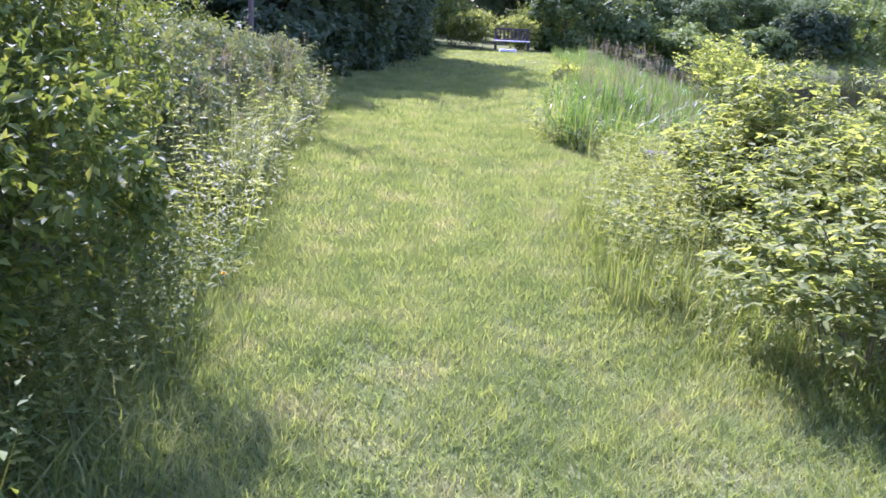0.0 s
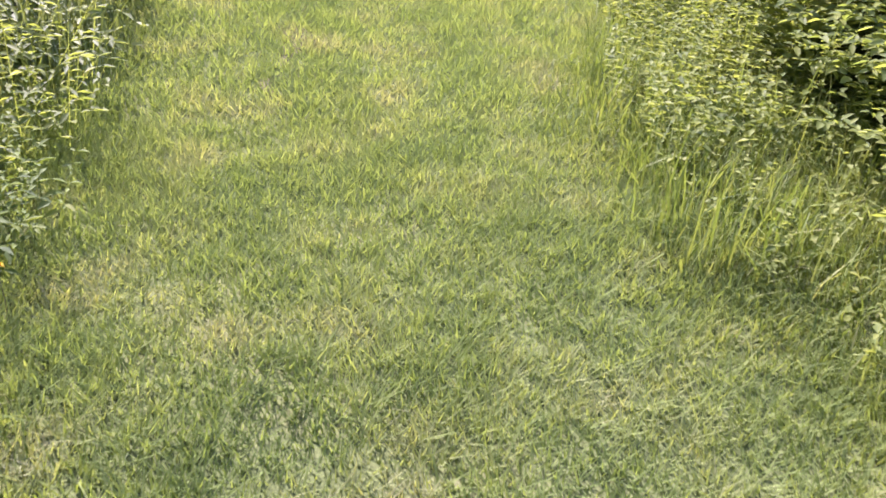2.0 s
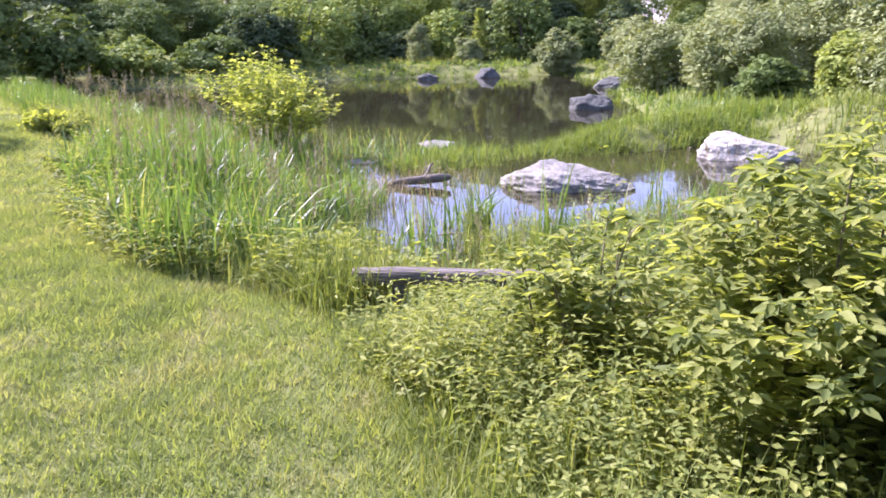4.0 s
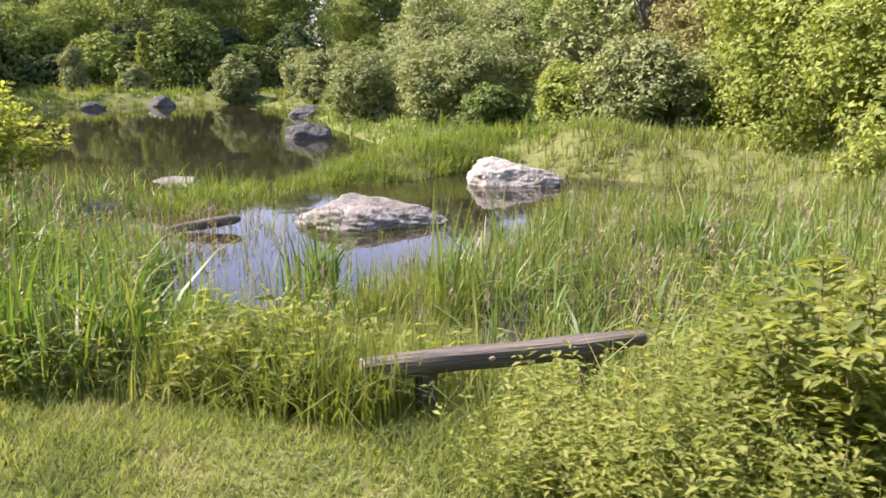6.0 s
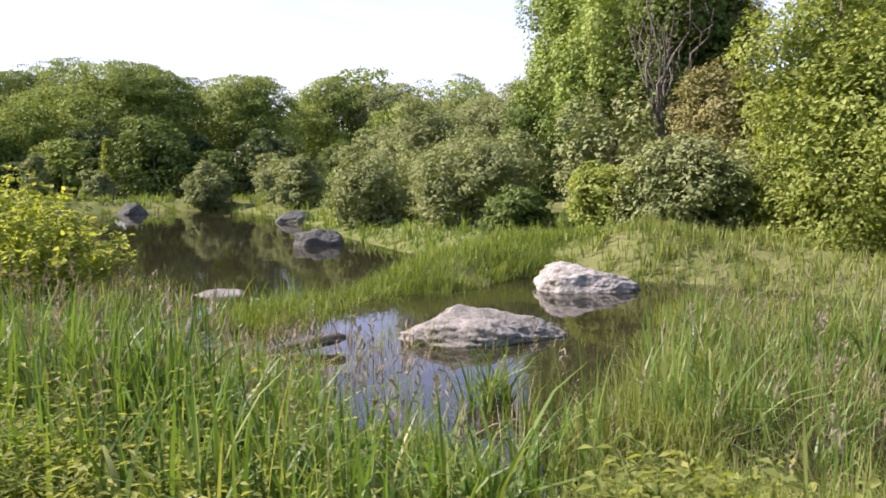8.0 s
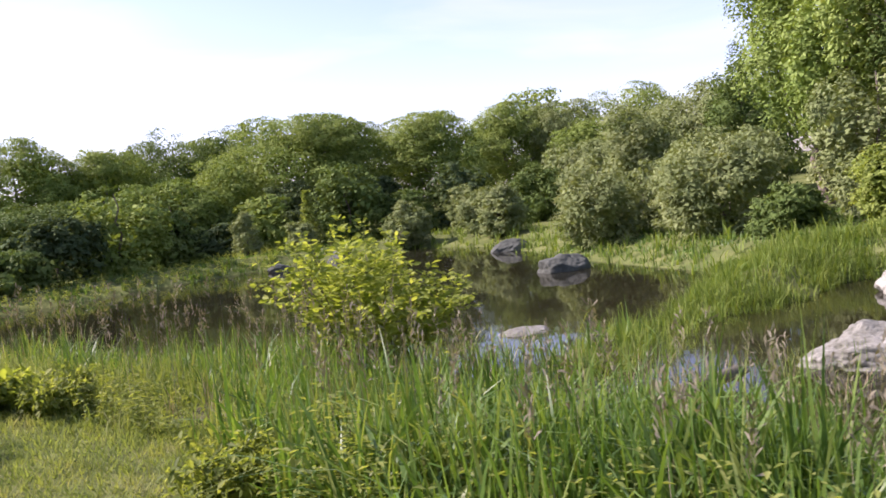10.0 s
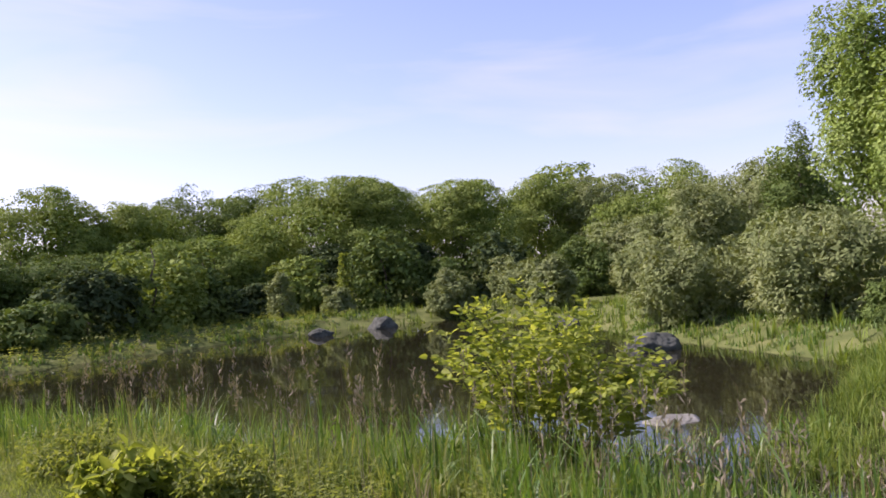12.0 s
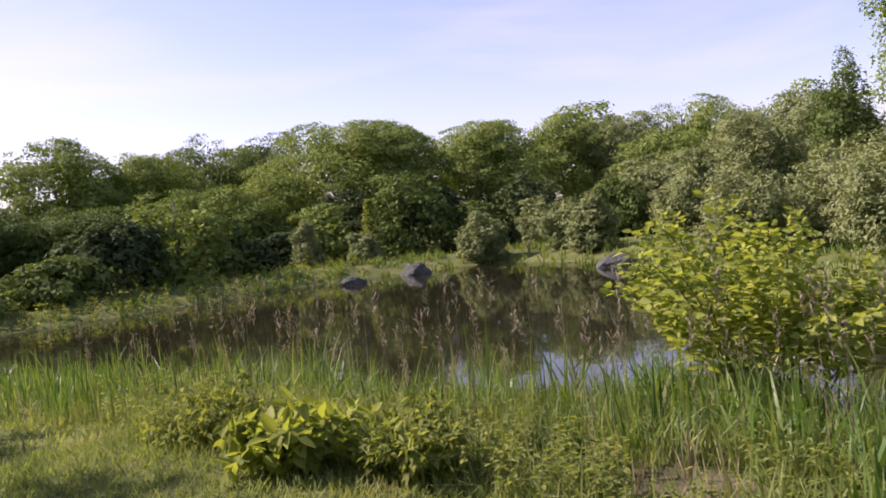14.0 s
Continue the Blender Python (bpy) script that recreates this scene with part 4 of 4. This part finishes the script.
for k, (x, y, top, r, m) in enumerate(BUSH):
    tree("bush", x, y, top, r, m, "rounded grey-green willow bush at the water's edge" if m is M_WILLOW else "dense green bush near the pond", "bush", "bushes round the pond", 200 + k,
         0.0, int(5600 * r), 0.1 if x < 25 else 0.125, 44, narrow=0.42, limbs=4)

# sunlit trees on the near right-hand shore
NEARTREES = [(24.9, 15.6, 8.6, 2.0, M_GREEN, 0.1), (27.5, 16.9, 10.4, 2.3, M_GREEN, 0.1), (34.7, 21.2, 6.6, 1.7, M_OAK, 0.05), (23.0, 13.4, 7.6, 2.2, M_OAK, 0.35), (16.8, 12.05, 2.35, 1.4, M_WILLOW, 0.02),
             (17.4, 13.6, 1.7, 1.1, M_LIME, 0.02), (16.6, 9.4, 5.6, 2.2, M_LIME, 0.04), (13.6, 7.4, 3.0, 1.7, M_LIME, 0.02), (19.5, 8.0, 7.5, 3.0, M_LIGHT, 0.05), (20.8, 11.9, 4.0, 1.7, M_OLIVE, 0.05), (25.5, 12.9, 8.8, 2.5, M_OLIVE, 0.12)]
for k, (x, y, top, r, m, b) in enumerate(NEARTREES):
    tree("tree", x, y, top, r, m, "sunlit yellow-green leafy tree on the pond's shore" if m is M_LIME else "tall green leafy tree behind the pond's shore", group="trees on the pond's shore", seed=300 + k,
         base=b, count=int((10000 if x < 21 else 7000) * r), size=0.088 if x < 21 else 0.125, lobes=60)

# the wood that closes the place all round
PROTO = [tree("tree", x, y, top, r, m, "leafy tree in the dense wood round the pond", group="wood round the pond", seed=500 + k, base=0.0, count=4600, size=0.27, lobes=44, limbs=4)
         for k, (x, y, top, r, m) in enumerate([(20.0, 61.0, 7.6, 3.6, M_OAK), (40.0, 60.0, 8.2, 3.8, M_LIGHT), (56.0, 33.0, 7.8, 3.6, M_LIGHT), (12.0, 57.0, 6.4, 3.4, M_DARKTREE)])]
rng = np.random.default_rng(55)
ring = [(-8, 50, 3), (-2, 54, 3), (5, 56, 3), (26, 57, 0), (47, 53, 0), (53, 40, 1), (56, 26, 2), (53, 18, 0), (46, 18, 1), (40, 15, 2), (36, 12, 0), (32, 6, 1), (26, 0, 2), (19, -4, 1), (14, -6, 1), (8, -9, 2), (0, -11, 0),
        (-9, -4, 0), (-9, 4, 3), (-9, 10, 3), (-12, 16, 3), (-13, 24, 0), (-13, 32, 3), (-12, 40, 3), (60, 50, 0), (36, 64, 0), (8, 62, 0)]
for x, y, k in ring:
    f = rng.uniform(0.85, 1.15)
    copy_thing(PROTO[k], pose(x, y, float(ground_z(x, y)), 0, 0, rng.uniform(0, 360)) @ Matrix.Diagonal((f, f, f * rng.uniform(0.9, 1.05), 1)))
# low dark undergrowth at the wood's foot
UNDER = [(14.5, 44.0), (17.0, 44.6), (19.6, 44.4), (22.0, 43.8), (24.3, 42.6), (26.2, 41.6), (28.6, 41.0), (30.6, 39.0), (32.6, 37.0), (34.0, 34.6), (11.0, 44.0), (8.0, 43.0), (5.4, 43.2), (35.8, 32.4), (38.0, 28.0), (29.5, 22.5), (24.0, 19.0), (21.5, 14.6), (18.6, 10.8), (15.6, 6.4), (12.0, 5.4)]
for k, (x, y) in enumerate(UNDER):
    y -= 3.0 if y > 40.5 and x < 21 else -1.6 if y > 40.5 and 23 < x < 30 else 0
    tree("bush", x, y, float(ground_z(x, y)) + 1.7 + 2.4 * ((k * 7) % 5) / 4, 2.1, (M_OAK, M_DARKTREE, M_LIGHT, M_OAK)[k % 4] if y > 25 else M_WILLOW, "dense green undergrowth at the foot of the wood", "bush", "undergrowth of the wood", 700 + k, 0.0, 3600 if y > 25 else 8000, 0.19 if y > 25 else 0.11, 30, limbs=2)

# young conifer across the pond
rng = np.random.default_rng(77)
con = thing("conifer", (28.1, 39.2, float(ground_z(28.1, 39.2))), "small light green conifer with tiered branches", "tree")
lines, P, E = [limb((0, 0, -0.1), (0, 0, 2.6), 0.05, 0.01, rng, 6, 0.01)], [], []
for z in np.linspace(0.4, 2.5, 9):
    for a in np.arange(5) * 1.257 + z * 3:
        l = 0.75 * (1 - z / 2.9)
        tip = np.array([np.cos(a) * l, np.sin(a) * l, z + 0.12])
        lines.append(limb((0, 0, z), tip, 0.02, 0.005, rng, 4, 0.03))
        s = rng.random((60, 1))
        P.append(np.array([0, 0, z]) + (tip - np.array([0, 0, z])) * s + rng.normal(0, 0.05, (60, 3)))
        E.append(np.tile(unit(tip - np.array([0, 0, z])), (60, 1)))
piece("trunk", tubes(lines, 5), M_BARK, con)
piece("needles", leaf_set(rng, np.concatenate(P), np.concatenate(E), 0.13, narrow=0.4), M_LIME, con)

# shade trees left of the lawn
LEFT = [(-3.7, 18.6, 5.0, 1.7), (-2.6, 22.3, 6.8, 2.2), (-2.3, 25.6, 8.6, 2.6), (-2.3, 30.5, 10.2, 2.4), (-6.5, 17.0, 6.0, 2.2), (-2.8, 35.5, 5.0, 2.2), (-6.5, 23.0, 8.0, 2.6), (-6.5, 29.5, 8.0, 2.8)]
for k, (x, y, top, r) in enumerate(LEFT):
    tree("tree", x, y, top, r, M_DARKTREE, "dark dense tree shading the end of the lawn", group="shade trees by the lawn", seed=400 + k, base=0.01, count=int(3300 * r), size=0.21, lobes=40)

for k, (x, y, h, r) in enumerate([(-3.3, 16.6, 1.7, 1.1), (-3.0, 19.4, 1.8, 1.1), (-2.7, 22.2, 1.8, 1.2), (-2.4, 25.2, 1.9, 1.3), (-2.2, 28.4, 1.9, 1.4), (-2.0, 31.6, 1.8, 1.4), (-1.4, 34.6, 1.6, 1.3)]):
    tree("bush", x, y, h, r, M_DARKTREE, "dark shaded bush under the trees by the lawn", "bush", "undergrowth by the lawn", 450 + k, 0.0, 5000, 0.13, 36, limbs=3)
# added tree, mostly out of view, whose shadow darkens the hedge
tree("tree", -5.3, 8.4, 6.2, 1.5, M_HEDGE, "slim leafy tree added behind the hedge to shade it", seed=470, base=0.32, count=9000, size=0.12, lobes=40)

# near shrubs
for k, (x, y, h, r, ry, m, n, s, lab) in enumerate([
    (-2.05, 4.5, 2.5, 1.05, 1.0, M_HEDGE, 17000, 0.052, "tall dark green leafy hedge bush beside the lawn"),
    (-2.75, 5.6, 2.2, 1.2, 1.1, M_HEDGE, 13000, 0.055, "tall green leafy bush beside the lawn"),
    (-1.65, 2.9, 1.7, 0.8, 0.8, M_HEDGE, 10000, 0.06, "dark bramble bush in shade beside the lawn"),
    (-1.4, 1.7, 1.0, 0.6, 0.7, M_HEDGE, 6000, 0.055, "dark bramble bush in shade beside the lawn"),
    (-4.4, 4.2, 2.6, 1.4, 1.4, M_HEDGE, 6000, 0.08, "tall green hedge bush behind the lawn's edge"),
    (-4.2, 7.6, 2.0, 1.4, 1.5, M_HEDGE, 5000, 0.08, "tall green hedge bush behind the lawn's edge"),
    (-4.2, 10.6, 1.9, 1.4, 1.6, M_HEDGE, 5000, 0.08, "green hedge bush behind the lawn's edge"),
    (-2.55, 13.6, 1.1, 0.8, 1.0, M_WILLOW, 5000, 0.07, "light green bush where the lawn meets the shade"),
    (-4.4, 13.4, 1.8, 1.3, 1.3, M_HEDGE, 4500, 0.08, "green hedge bush behind the lawn's edge"),
    (-2.6, 7.6, 1.4, 1.0, 1.1, M_WILLOW, 12000, 0.07, "light green leafy bush beside the lawn"),
    (-2.7, 9.8, 1.35, 1.0, 1.1, M_WILLOW, 10000, 0.06, "light green leafy bush by the thin trunk"),
    (-2.65, 12.0, 1.1, 0.9, 1.0, M_WILLOW, 8000, 0.07, "light green weeds and bush at the lawn's edge"),
    (2.7, 9.75, 0.45, 0.55, 0.45, M_WEED, 900, 0.055, "light green leafy weeds at the shore"),
    (2.75, 18.9, 0.28, 0.34, 0.3, M_YELLOW, 420, 0.11, "yellow-green broad-leaved plant at the lawn's edge"),
    (2.95, 19.7, 0.35, 0.35, 0.4, M_WEED, 1500, 0.05, "light green leafy weeds at the lawn's edge"),
    (3.0, 18.3, 0.3, 0.34, 0.34, M_WEED, 1200, 0.06, "dark green leafy weeds at the lawn's edge"),
    (1.2, 38.6, 1.5, 1.5, 1.0, M_BRAMBLE, 3500, 0.13, "light green bush behind the slatted bench"),
    (3.2, 39.3, 1.5, 1.3, 1.0, M_BRAMBLE, 3000, 0.13, "light green bush behind the slatted bench"),
    (-1.6, 38.5, 1.8, 1.4, 1.2, M_BRAMBLE, 3000, 0.13, "green bush at the end of the lawn"),
    (-3.8, 40.0, 2.4, 1.8, 1.4, M_HEDGE, 4000, 0.15, "dark bush at the end of the lawn"),
    (0.0, 41.0, 2.2, 2.0, 1.4, M_HEDGE, 4000, 0.15, "dark bush at the end of the lawn"),
    (4.4, 41.4, 2.2, 2.0, 1.4, M_HEDGE, 4000, 0.15, "dark bush at the end of the lawn"),
    (2.3, 15.4, 0.32, 0.4, 0.4, M_WEED, 1500, 0.06, "small green bush at the foot of the reeds"),
]):
    shrub("shrub", x, y, h, r, m, lab, seed=k, count=int(n * 0.75), size=s, ry=ry, lobes=int(26 + 26 * r), narrow=0.55 if m in (M_BRAMBLE, M_YELLOW) else 0.45, fine=s > 0.08 and y < 20)

for k, (x, y, h, r, n, lab) in enumerate([
    (2.3, 3.75, 0.92, 0.85, 150, "yellow-green bramble bush arching over the lawn's edge"),
    (2.75, 4.95, 1.1, 1.05, 200, "yellow-green bramble bush at the edge of the lawn"),
    (2.6, 6.2, 1.3, 0.74, 230, "tall yellow-green bramble bush above the pond"),
    (2.5, 7.2, 0.95, 0.5, 36, "light green bramble shoots between the weeds and the bench"),
    (3.5, 6.3, 1.3, 0.9, 140, "yellow-green bramble thicket above the pond"),
    (3.9, 4.5, 1.35, 1.2, 190, "yellow-green bramble thicket above the pond"),
    (3.6, 3.2, 1.1, 1.0, 130, "yellow-green bramble thicket by the lawn"),
]):
    cane_shrub("bramble_bush", x, y, h, r, M_BRAMBLE, lab, k, n, 12, size=0.08 if k in (2, 3) else 0.064, narrow=0.5, begin=0.15 if k == 3 else 0.06 if y > 6 else 0.48, fine=k < 4, group="brambles by the lawn")
cane_shrub("yellow_shrub", 5.76, 17.3, 1.45, 1.15, M_YELLOW, "bright yellow-green shrub standing at the water's edge", 20, 110, 12, 3, 0.09, 0.6, 0.9, 0.25, 0.4, (-0.13, 0.2), 20, 0.7)

# slender trunk with flat branches, left of the lawn
rng = np.random.default_rng(91)
sap = thing("slender_tree", (-2.85, 13.3, float(ground_z(-2.85, 13.3))), "thin bare-stemmed tree with flat sparse branches", "tree")
lines, P, E = [limb((0, 0, -0.1), (0.1, 0.1, 4.6), 0.05, 0.03, rng, 8, 0.006)], [], []
for z, a, l in ((1.75, 3.3, 1.2), (1.95, 2.7, 1.4), (2.3, 3.6, 1.3), (2.6, 0.6, 1.0), (3.0, 2.4, 1.2), (3.4, 5.2, 1.0), (3.9, 3.0, 0.9), (4.3, 1.0, 0.8)):
    a0, tip = np.array([0.05, 0.05, z]), np.array([np.cos(a) * l, np.sin(a) * l, z + 0.05])
    lines.append(limb(a0, tip, 0.018, 0.004, rng, 6, 0.03))
    s = rng.uniform(0.2, 1, (260, 1))
    P.append(a0 + (tip - a0) * s + rng.normal(0, 1, (260, 3)) * np.array([0.16, 0.16, 0.04]))
    E.append(np.tile(unit(tip - a0), (260, 1)))
piece("trunk", tubes(lines, 7), M_BARK, sap, smooth=True)
piece("foliage", leaf_set(rng, np.concatenate(P), np.concatenate(E), 0.06, narrow=0.35, flat=0.9), M_WILLOW, sap)

# ---- log bench ----
def box(bm, sx, sy, sz, m, bevel=0.01):
    r = bmesh.ops.create_cube(bm, size=1, matrix=m @ Matrix.Diagonal((sx, sy, sz, 1)))
    if bevel:
        es = list({e for v in r["verts"] for e in v.link_edges})
        bmesh.ops.bevel(bm, geom=es, offset=bevel, segments=2, affect="EDGES")


bench = thing("log_bench", (2.86, 8.66, float(ground_z(2.86, 8.66))), "weathered split-log bench on short posts among weeds", "bench", turn=-42.5)
bz = 0.28 - bench.location.z
bm = bmesh.new()
n_ring, n_len, blen = 20, 30, 1.42
rings = []
for a in range(n_len):
    s = a / (n_len - 1)
    ring = []
    for b in range(n_ring):
        th = 2 * math.pi * b / n_ring
        cth, sth = math.cos(th), math.sin(th)
        sq = (abs(cth) ** 3 + abs(sth) ** 3) ** (-1 / 3)
        thin = 1 - 0.3 * max(0.0, s - 0.8) / 0.2
        yy, zz = cth * sq * 0.062 * thin, sth * sq * 0.052 * thin
        k = 1 + 0.13 * noise.noise(Vector((s * 5, math.cos(th) * 1.3, math.sin(th) * 1.3)))
        ring.append(bm.verts.new(((s - 0.5) * blen, yy * k, bz - 0.055 + zz * k + 0.006 * math.sin(s * 7) - 0.015 * (1 - s))))
    rings.append(ring)
for a in range(n_len - 1):
    for b in range(n_ring):
        bm.faces.new((rings[a][b], rings[a + 1][b], rings[a + 1][(b + 1) % n_ring], rings[a][(b + 1) % n_ring]))
cut = [v.co.copy() for v in rings[0]]
bm.faces.new(rings[0])
bm.faces.new(list(reversed(rings[-1])))
bmesh.ops.recalc_face_normals(bm, faces=bm.faces)
seat = part("seat_log", bm, M_WOOD, bench, "greyed split log with a flat top")
bm = bmesh.new()
centre = sum(cut, Vector()) / len(cut)
rim = [bm.verts.new(centre + (v - centre) * 0.97 + Vector((-0.002, 0, 0))) for v in cut]
face = [bm.verts.new(centre + (v - centre) * 0.9 + Vector((-0.012, 0, 0))) for v in cut]
for b in range(n_ring):
    bm.faces.new((rim[b], rim[(b + 1) % n_ring], face[(b + 1) % n_ring], face[b]))
bm.faces.new(face)
bmesh.ops.recalc_face_normals(bm, faces=bm.faces)
part("end_face", bm, M_ENDGRAIN, seat, "pale sawn end of the log")
bm = bmesh.new()
bmesh.ops.create_icosphere(bm, subdivisions=2, radius=0.012, matrix=pose(-0.12, -0.062, bz - 0.055) @ Matrix.Diagonal((1.5, 0.6, 1, 1)))
part("knot", bm, M_ENDGRAIN, seat, "pale knot in the log's side")
for sx in (-0.42, 0.42):
    bm = bmesh.new()
    box(bm, 0.09, 0.085, bz + 0.05, pose(sx, 0.0, (bz - 0.13) / 2 - 0.02), 0.012)
    part("post", bm, M_WOOD, bench)

# ---- slatted bench and stone at the lawn's end ----
gb = float(ground_z(2.6, 37.2))
pb = thing("slatted_bench", (2.75, 37.3, gb), "dark wooden bench with a slatted back", "bench", turn=4)
for k in range(9):
    bm = bmesh.new()
    box(bm, 0.075, 0.03, 0.5, pose(-0.66 + k * 0.165, 0.22, 0.66, -10), 0.006)
    part("slat", bm, M_DARKWOOD, pb)
for z, y in ((0.9, 0.18), (0.45, 0.26)):
    bm = bmesh.new()
    box(bm, 1.5, 0.045, 0.07, pose(0, y, z, -10), 0.008)
    part("rail", bm, M_DARKWOOD, pb)
for k in range(4):
    bm = bmesh.new()
    box(bm, 1.5, 0.1, 0.03, pose(0, -0.2 + k * 0.115, 0.42), 0.006)
    part("seat_slat", bm, M_SLAB, pb, "pale seat slat")
for sx in (-0.7, 0.7):
    for sy, h in ((-0.2, 0.42), (0.2, 0.9)):
        bm = bmesh.new()
        box(bm, 0.06, 0.06, h, pose(sx, sy, h / 2), 0.006)
        part("leg", bm, M_DARKWOOD, pb)
bm = bmesh.new()
box(bm, 0.7, 0.4, 0.12, pose(0, 0, 0.05), 0.02)
me = bpy.data.meshes.new("stone_slab")
bm.to_mesh(me)
bm.free()
me.materials.append(M_SLAB)
slab = tagged(new("stone_slab", me), "pale flat stone in front of the bench", "stone")
slab.matrix_world = pose(2.55, 36.6, float(ground_z(2.55, 36.6)), 0, 0, 6)

# ---- driftwood, bare tree, dry stalks ----
rng = np.random.default_rng(131)
dw = thing("driftwood", (6.45, 14.25, WATER_Z), "broken weathered log lying in the shallows", "log", turn=-35)
piece("log", tubes([([(-0.45, 0, 0.02), (-0.2, 0.02, 0.06), (0.1, 0, 0.09), (0.38, -0.02, 0.12), (0.46, -0.02, 0.12)], [0.03, 0.055, 0.065, 0.06, 0.03])], 9), M_WOOD, dw, smooth=True)
piece("branch_stub", tubes([limb((0.1, 0.02, 0.12), (0.22, 0.16, 0.3), 0.03, 0.012, rng, 4, 0.05)], 6), M_WOOD, dw, smooth=True)

bare = thing("bare_tree", (21.0, 13.4, float(ground_z(21.0, 13.4))), "half-dead tree with pale bare upright branches", "tree")
tops = []
piece("trunk", tubes([limb((0, 0, -0.2), (0.1, 0, 2.6), 0.13, 0.09, rng, 5, 0.02)], 8), M_BARK, bare, smooth=True)
for k in range(9):
    a = k * 0.7
    top = np.array([np.cos(a) * rng.uniform(0.4, 1.3), np.sin(a) * rng.uniform(0.4, 1.3), rng.uniform(4.6, 7.0)])
    base = np.array([0.08, 0, rng.uniform(1.6, 2.6)])
    twigs = [limb(base, top, 0.05, 0.01, rng, 7, 0.03)]
    for q in range(6):
        m = base + (top - base) * rng.uniform(0.35, 0.95)
        twigs.append(limb(m, m + rng.normal(0, 0.35, 3) + np.array([0, 0, 0.5]), 0.015, 0.004, rng, 4, 0.05))
    piece("branch", tubes(twigs, 5), M_WOOD, bare, smooth=True)

for k, (x, y, h, l) in enumerate([(3.25, 17.2, 0.5, 0.25), (3.45, 17.0, 0.55, 0.15), (3.6, 17.15, 0.4, 0.4), (3.35, 16.85, 0.45, 0.1), (5.3, 16.7, 0.8, 0.2), (5.6, 16.6, 0.9, 0.1), (5.9, 16.7, 0.85, 0.25), (6.2, 16.8, 0.75, 0.2),
                                  (4.3, 12.6, 0.75, 0.2), (7.2, 10.4, 0.8, 0.35), (6.6, 9.9, 0.7, 0.25), (8.4, 10.6, 0.85, 0.3)]):
    z = max(float(ground_z(x, y)), WATER_Z - 0.1)
    clump = thing("dry_stalk_clump", (x, y, z), "bleached dry cattail stalk clump standing in the marsh", "reeds", "dry stalk clumps")
    for q in range(6):
        P = np.array([[rng.normal(0, 0.03), rng.normal(0, 0.03), -0.05]])
        piece("stalk", blades(P, rng.uniform(0.6, 1.0, 1) * h, np.full(1, 0.014), np.full(1, l) * rng.uniform(0.4, 1.6, 1), 4, rng, 0.4), M_DEADREED, clump)

M_SOIL = solid("bare_soil", [(0.3, (0.065, 0.06, 0.032)), (0.5, (0.12, 0.11, 0.058)), (0.7, (0.18, 0.16, 0.09))], 6.0, 1.0, 0.8, bump_scale=50, gloss=0.0)
for x, y, rx, ry, k in ((-0.3, 7.3, 0.1, 0.4, 1), (-0.38, 6.5, 0.06, 0.16, 5), (3.45, 17.05, 0.4, 0.34, 4)):
    a = np.linspace(0, 2 * np.pi, 40, endpoint=False)
    rr = 1 + 0.25 * np.sin(3 * a + k) + 0.15 * np.sin(7 * a + 2 * k) + 0.08 * np.sin(13 * a)
    rings = [np.stack([x + rx * f * rr * np.cos(a), y + ry * f * rr * np.sin(a)], 1) for f in (0.05, 0.4, 0.75, 1.0)]
    P2 = np.concatenate(rings)
    lift = np.repeat([0.012, 0.011, 0.008, 0.0], 40) - 0.002
    F = [(40 * m + q, 40 * m + (q + 1) % 40, 40 * m + 40 + (q + 1) % 40, 40 * m + 40 + q) for m in range(3) for q in range(40)]
    tagged(piece("soil_patch", (on_ground(P2[:, 0], P2[:, 1], lift), np.array(F)), M_SOIL, smooth=True), "worn patch of bare pale soil in the lawn", "soil", kind="structure")


# one yellow flower in the verge
M_PETAL = foliage("yellow_petals", [(0.1, (0.75, 0.50, 0.02)), (1.0, (0.85, 0.62, 0.04))], 0.3, 0.6)
rng = np.random.default_rng(171)
flower = thing("dandelion", (-0.91, 4.28, float(ground_z(-0.91, 4.28))), "small yellow flower standing in the long grass", "flower")
piece("stalk", tubes([limb((0, 0, -0.02), (0.01, 0, 0.2), 0.002, 0.0015, rng, 5, 0.02)], 5), M_STEM, flower, smooth=True)
a = np.linspace(0, 6 * np.pi, 36)
D = np.stack([np.cos(a), np.sin(a), np.linspace(0.1, 1.6, 36)], 1)
piece("flower_head", leaves(np.tile([[0.01, 0, 0.2]], (36, 1)), D, np.tile(UP, (36, 1)) + 0.1, np.full(36, 0.018), np.full(36, 0.005), False), M_PETAL, flower, "yellow flower head")

# a short pale stake in the turf, a dead stick on the water
stake = piece("stake", tubes([([(0, 0, -0.04), (0.002, 0, 0.03), (0.004, 0.002, 0.1)], [0.007, 0.007, 0.006])], 7), M_SLAB, smooth=True)
stake.location = (1.92, 10.66, float(ground_z(1.92, 10.66)))
tagged(stake, "short pale stake stuck in the turf", "stake")
rng = np.random.default_rng(181)
stick = thing("dead_stick", (4.9, 11.45, WATER_Z), "pale dead stick lying across the water", "stick", turn=-40)
piece("stem", tubes([([(-0.3, 0, 0.0), (-0.12, 0.03, 0.05), (0.05, 0.02, 0.075), (0.3, -0.03, 0.0)], [0.006, 0.009, 0.008, 0.004])], 6), M_DEADREED, stick, smooth=True)
piece("twig", tubes([limb((0.02, 0.02, 0.07), (0.12, 0.1, 0.2), 0.005, 0.002, rng, 4, 0.05)], 5), M_DEADREED, stick, smooth=True)
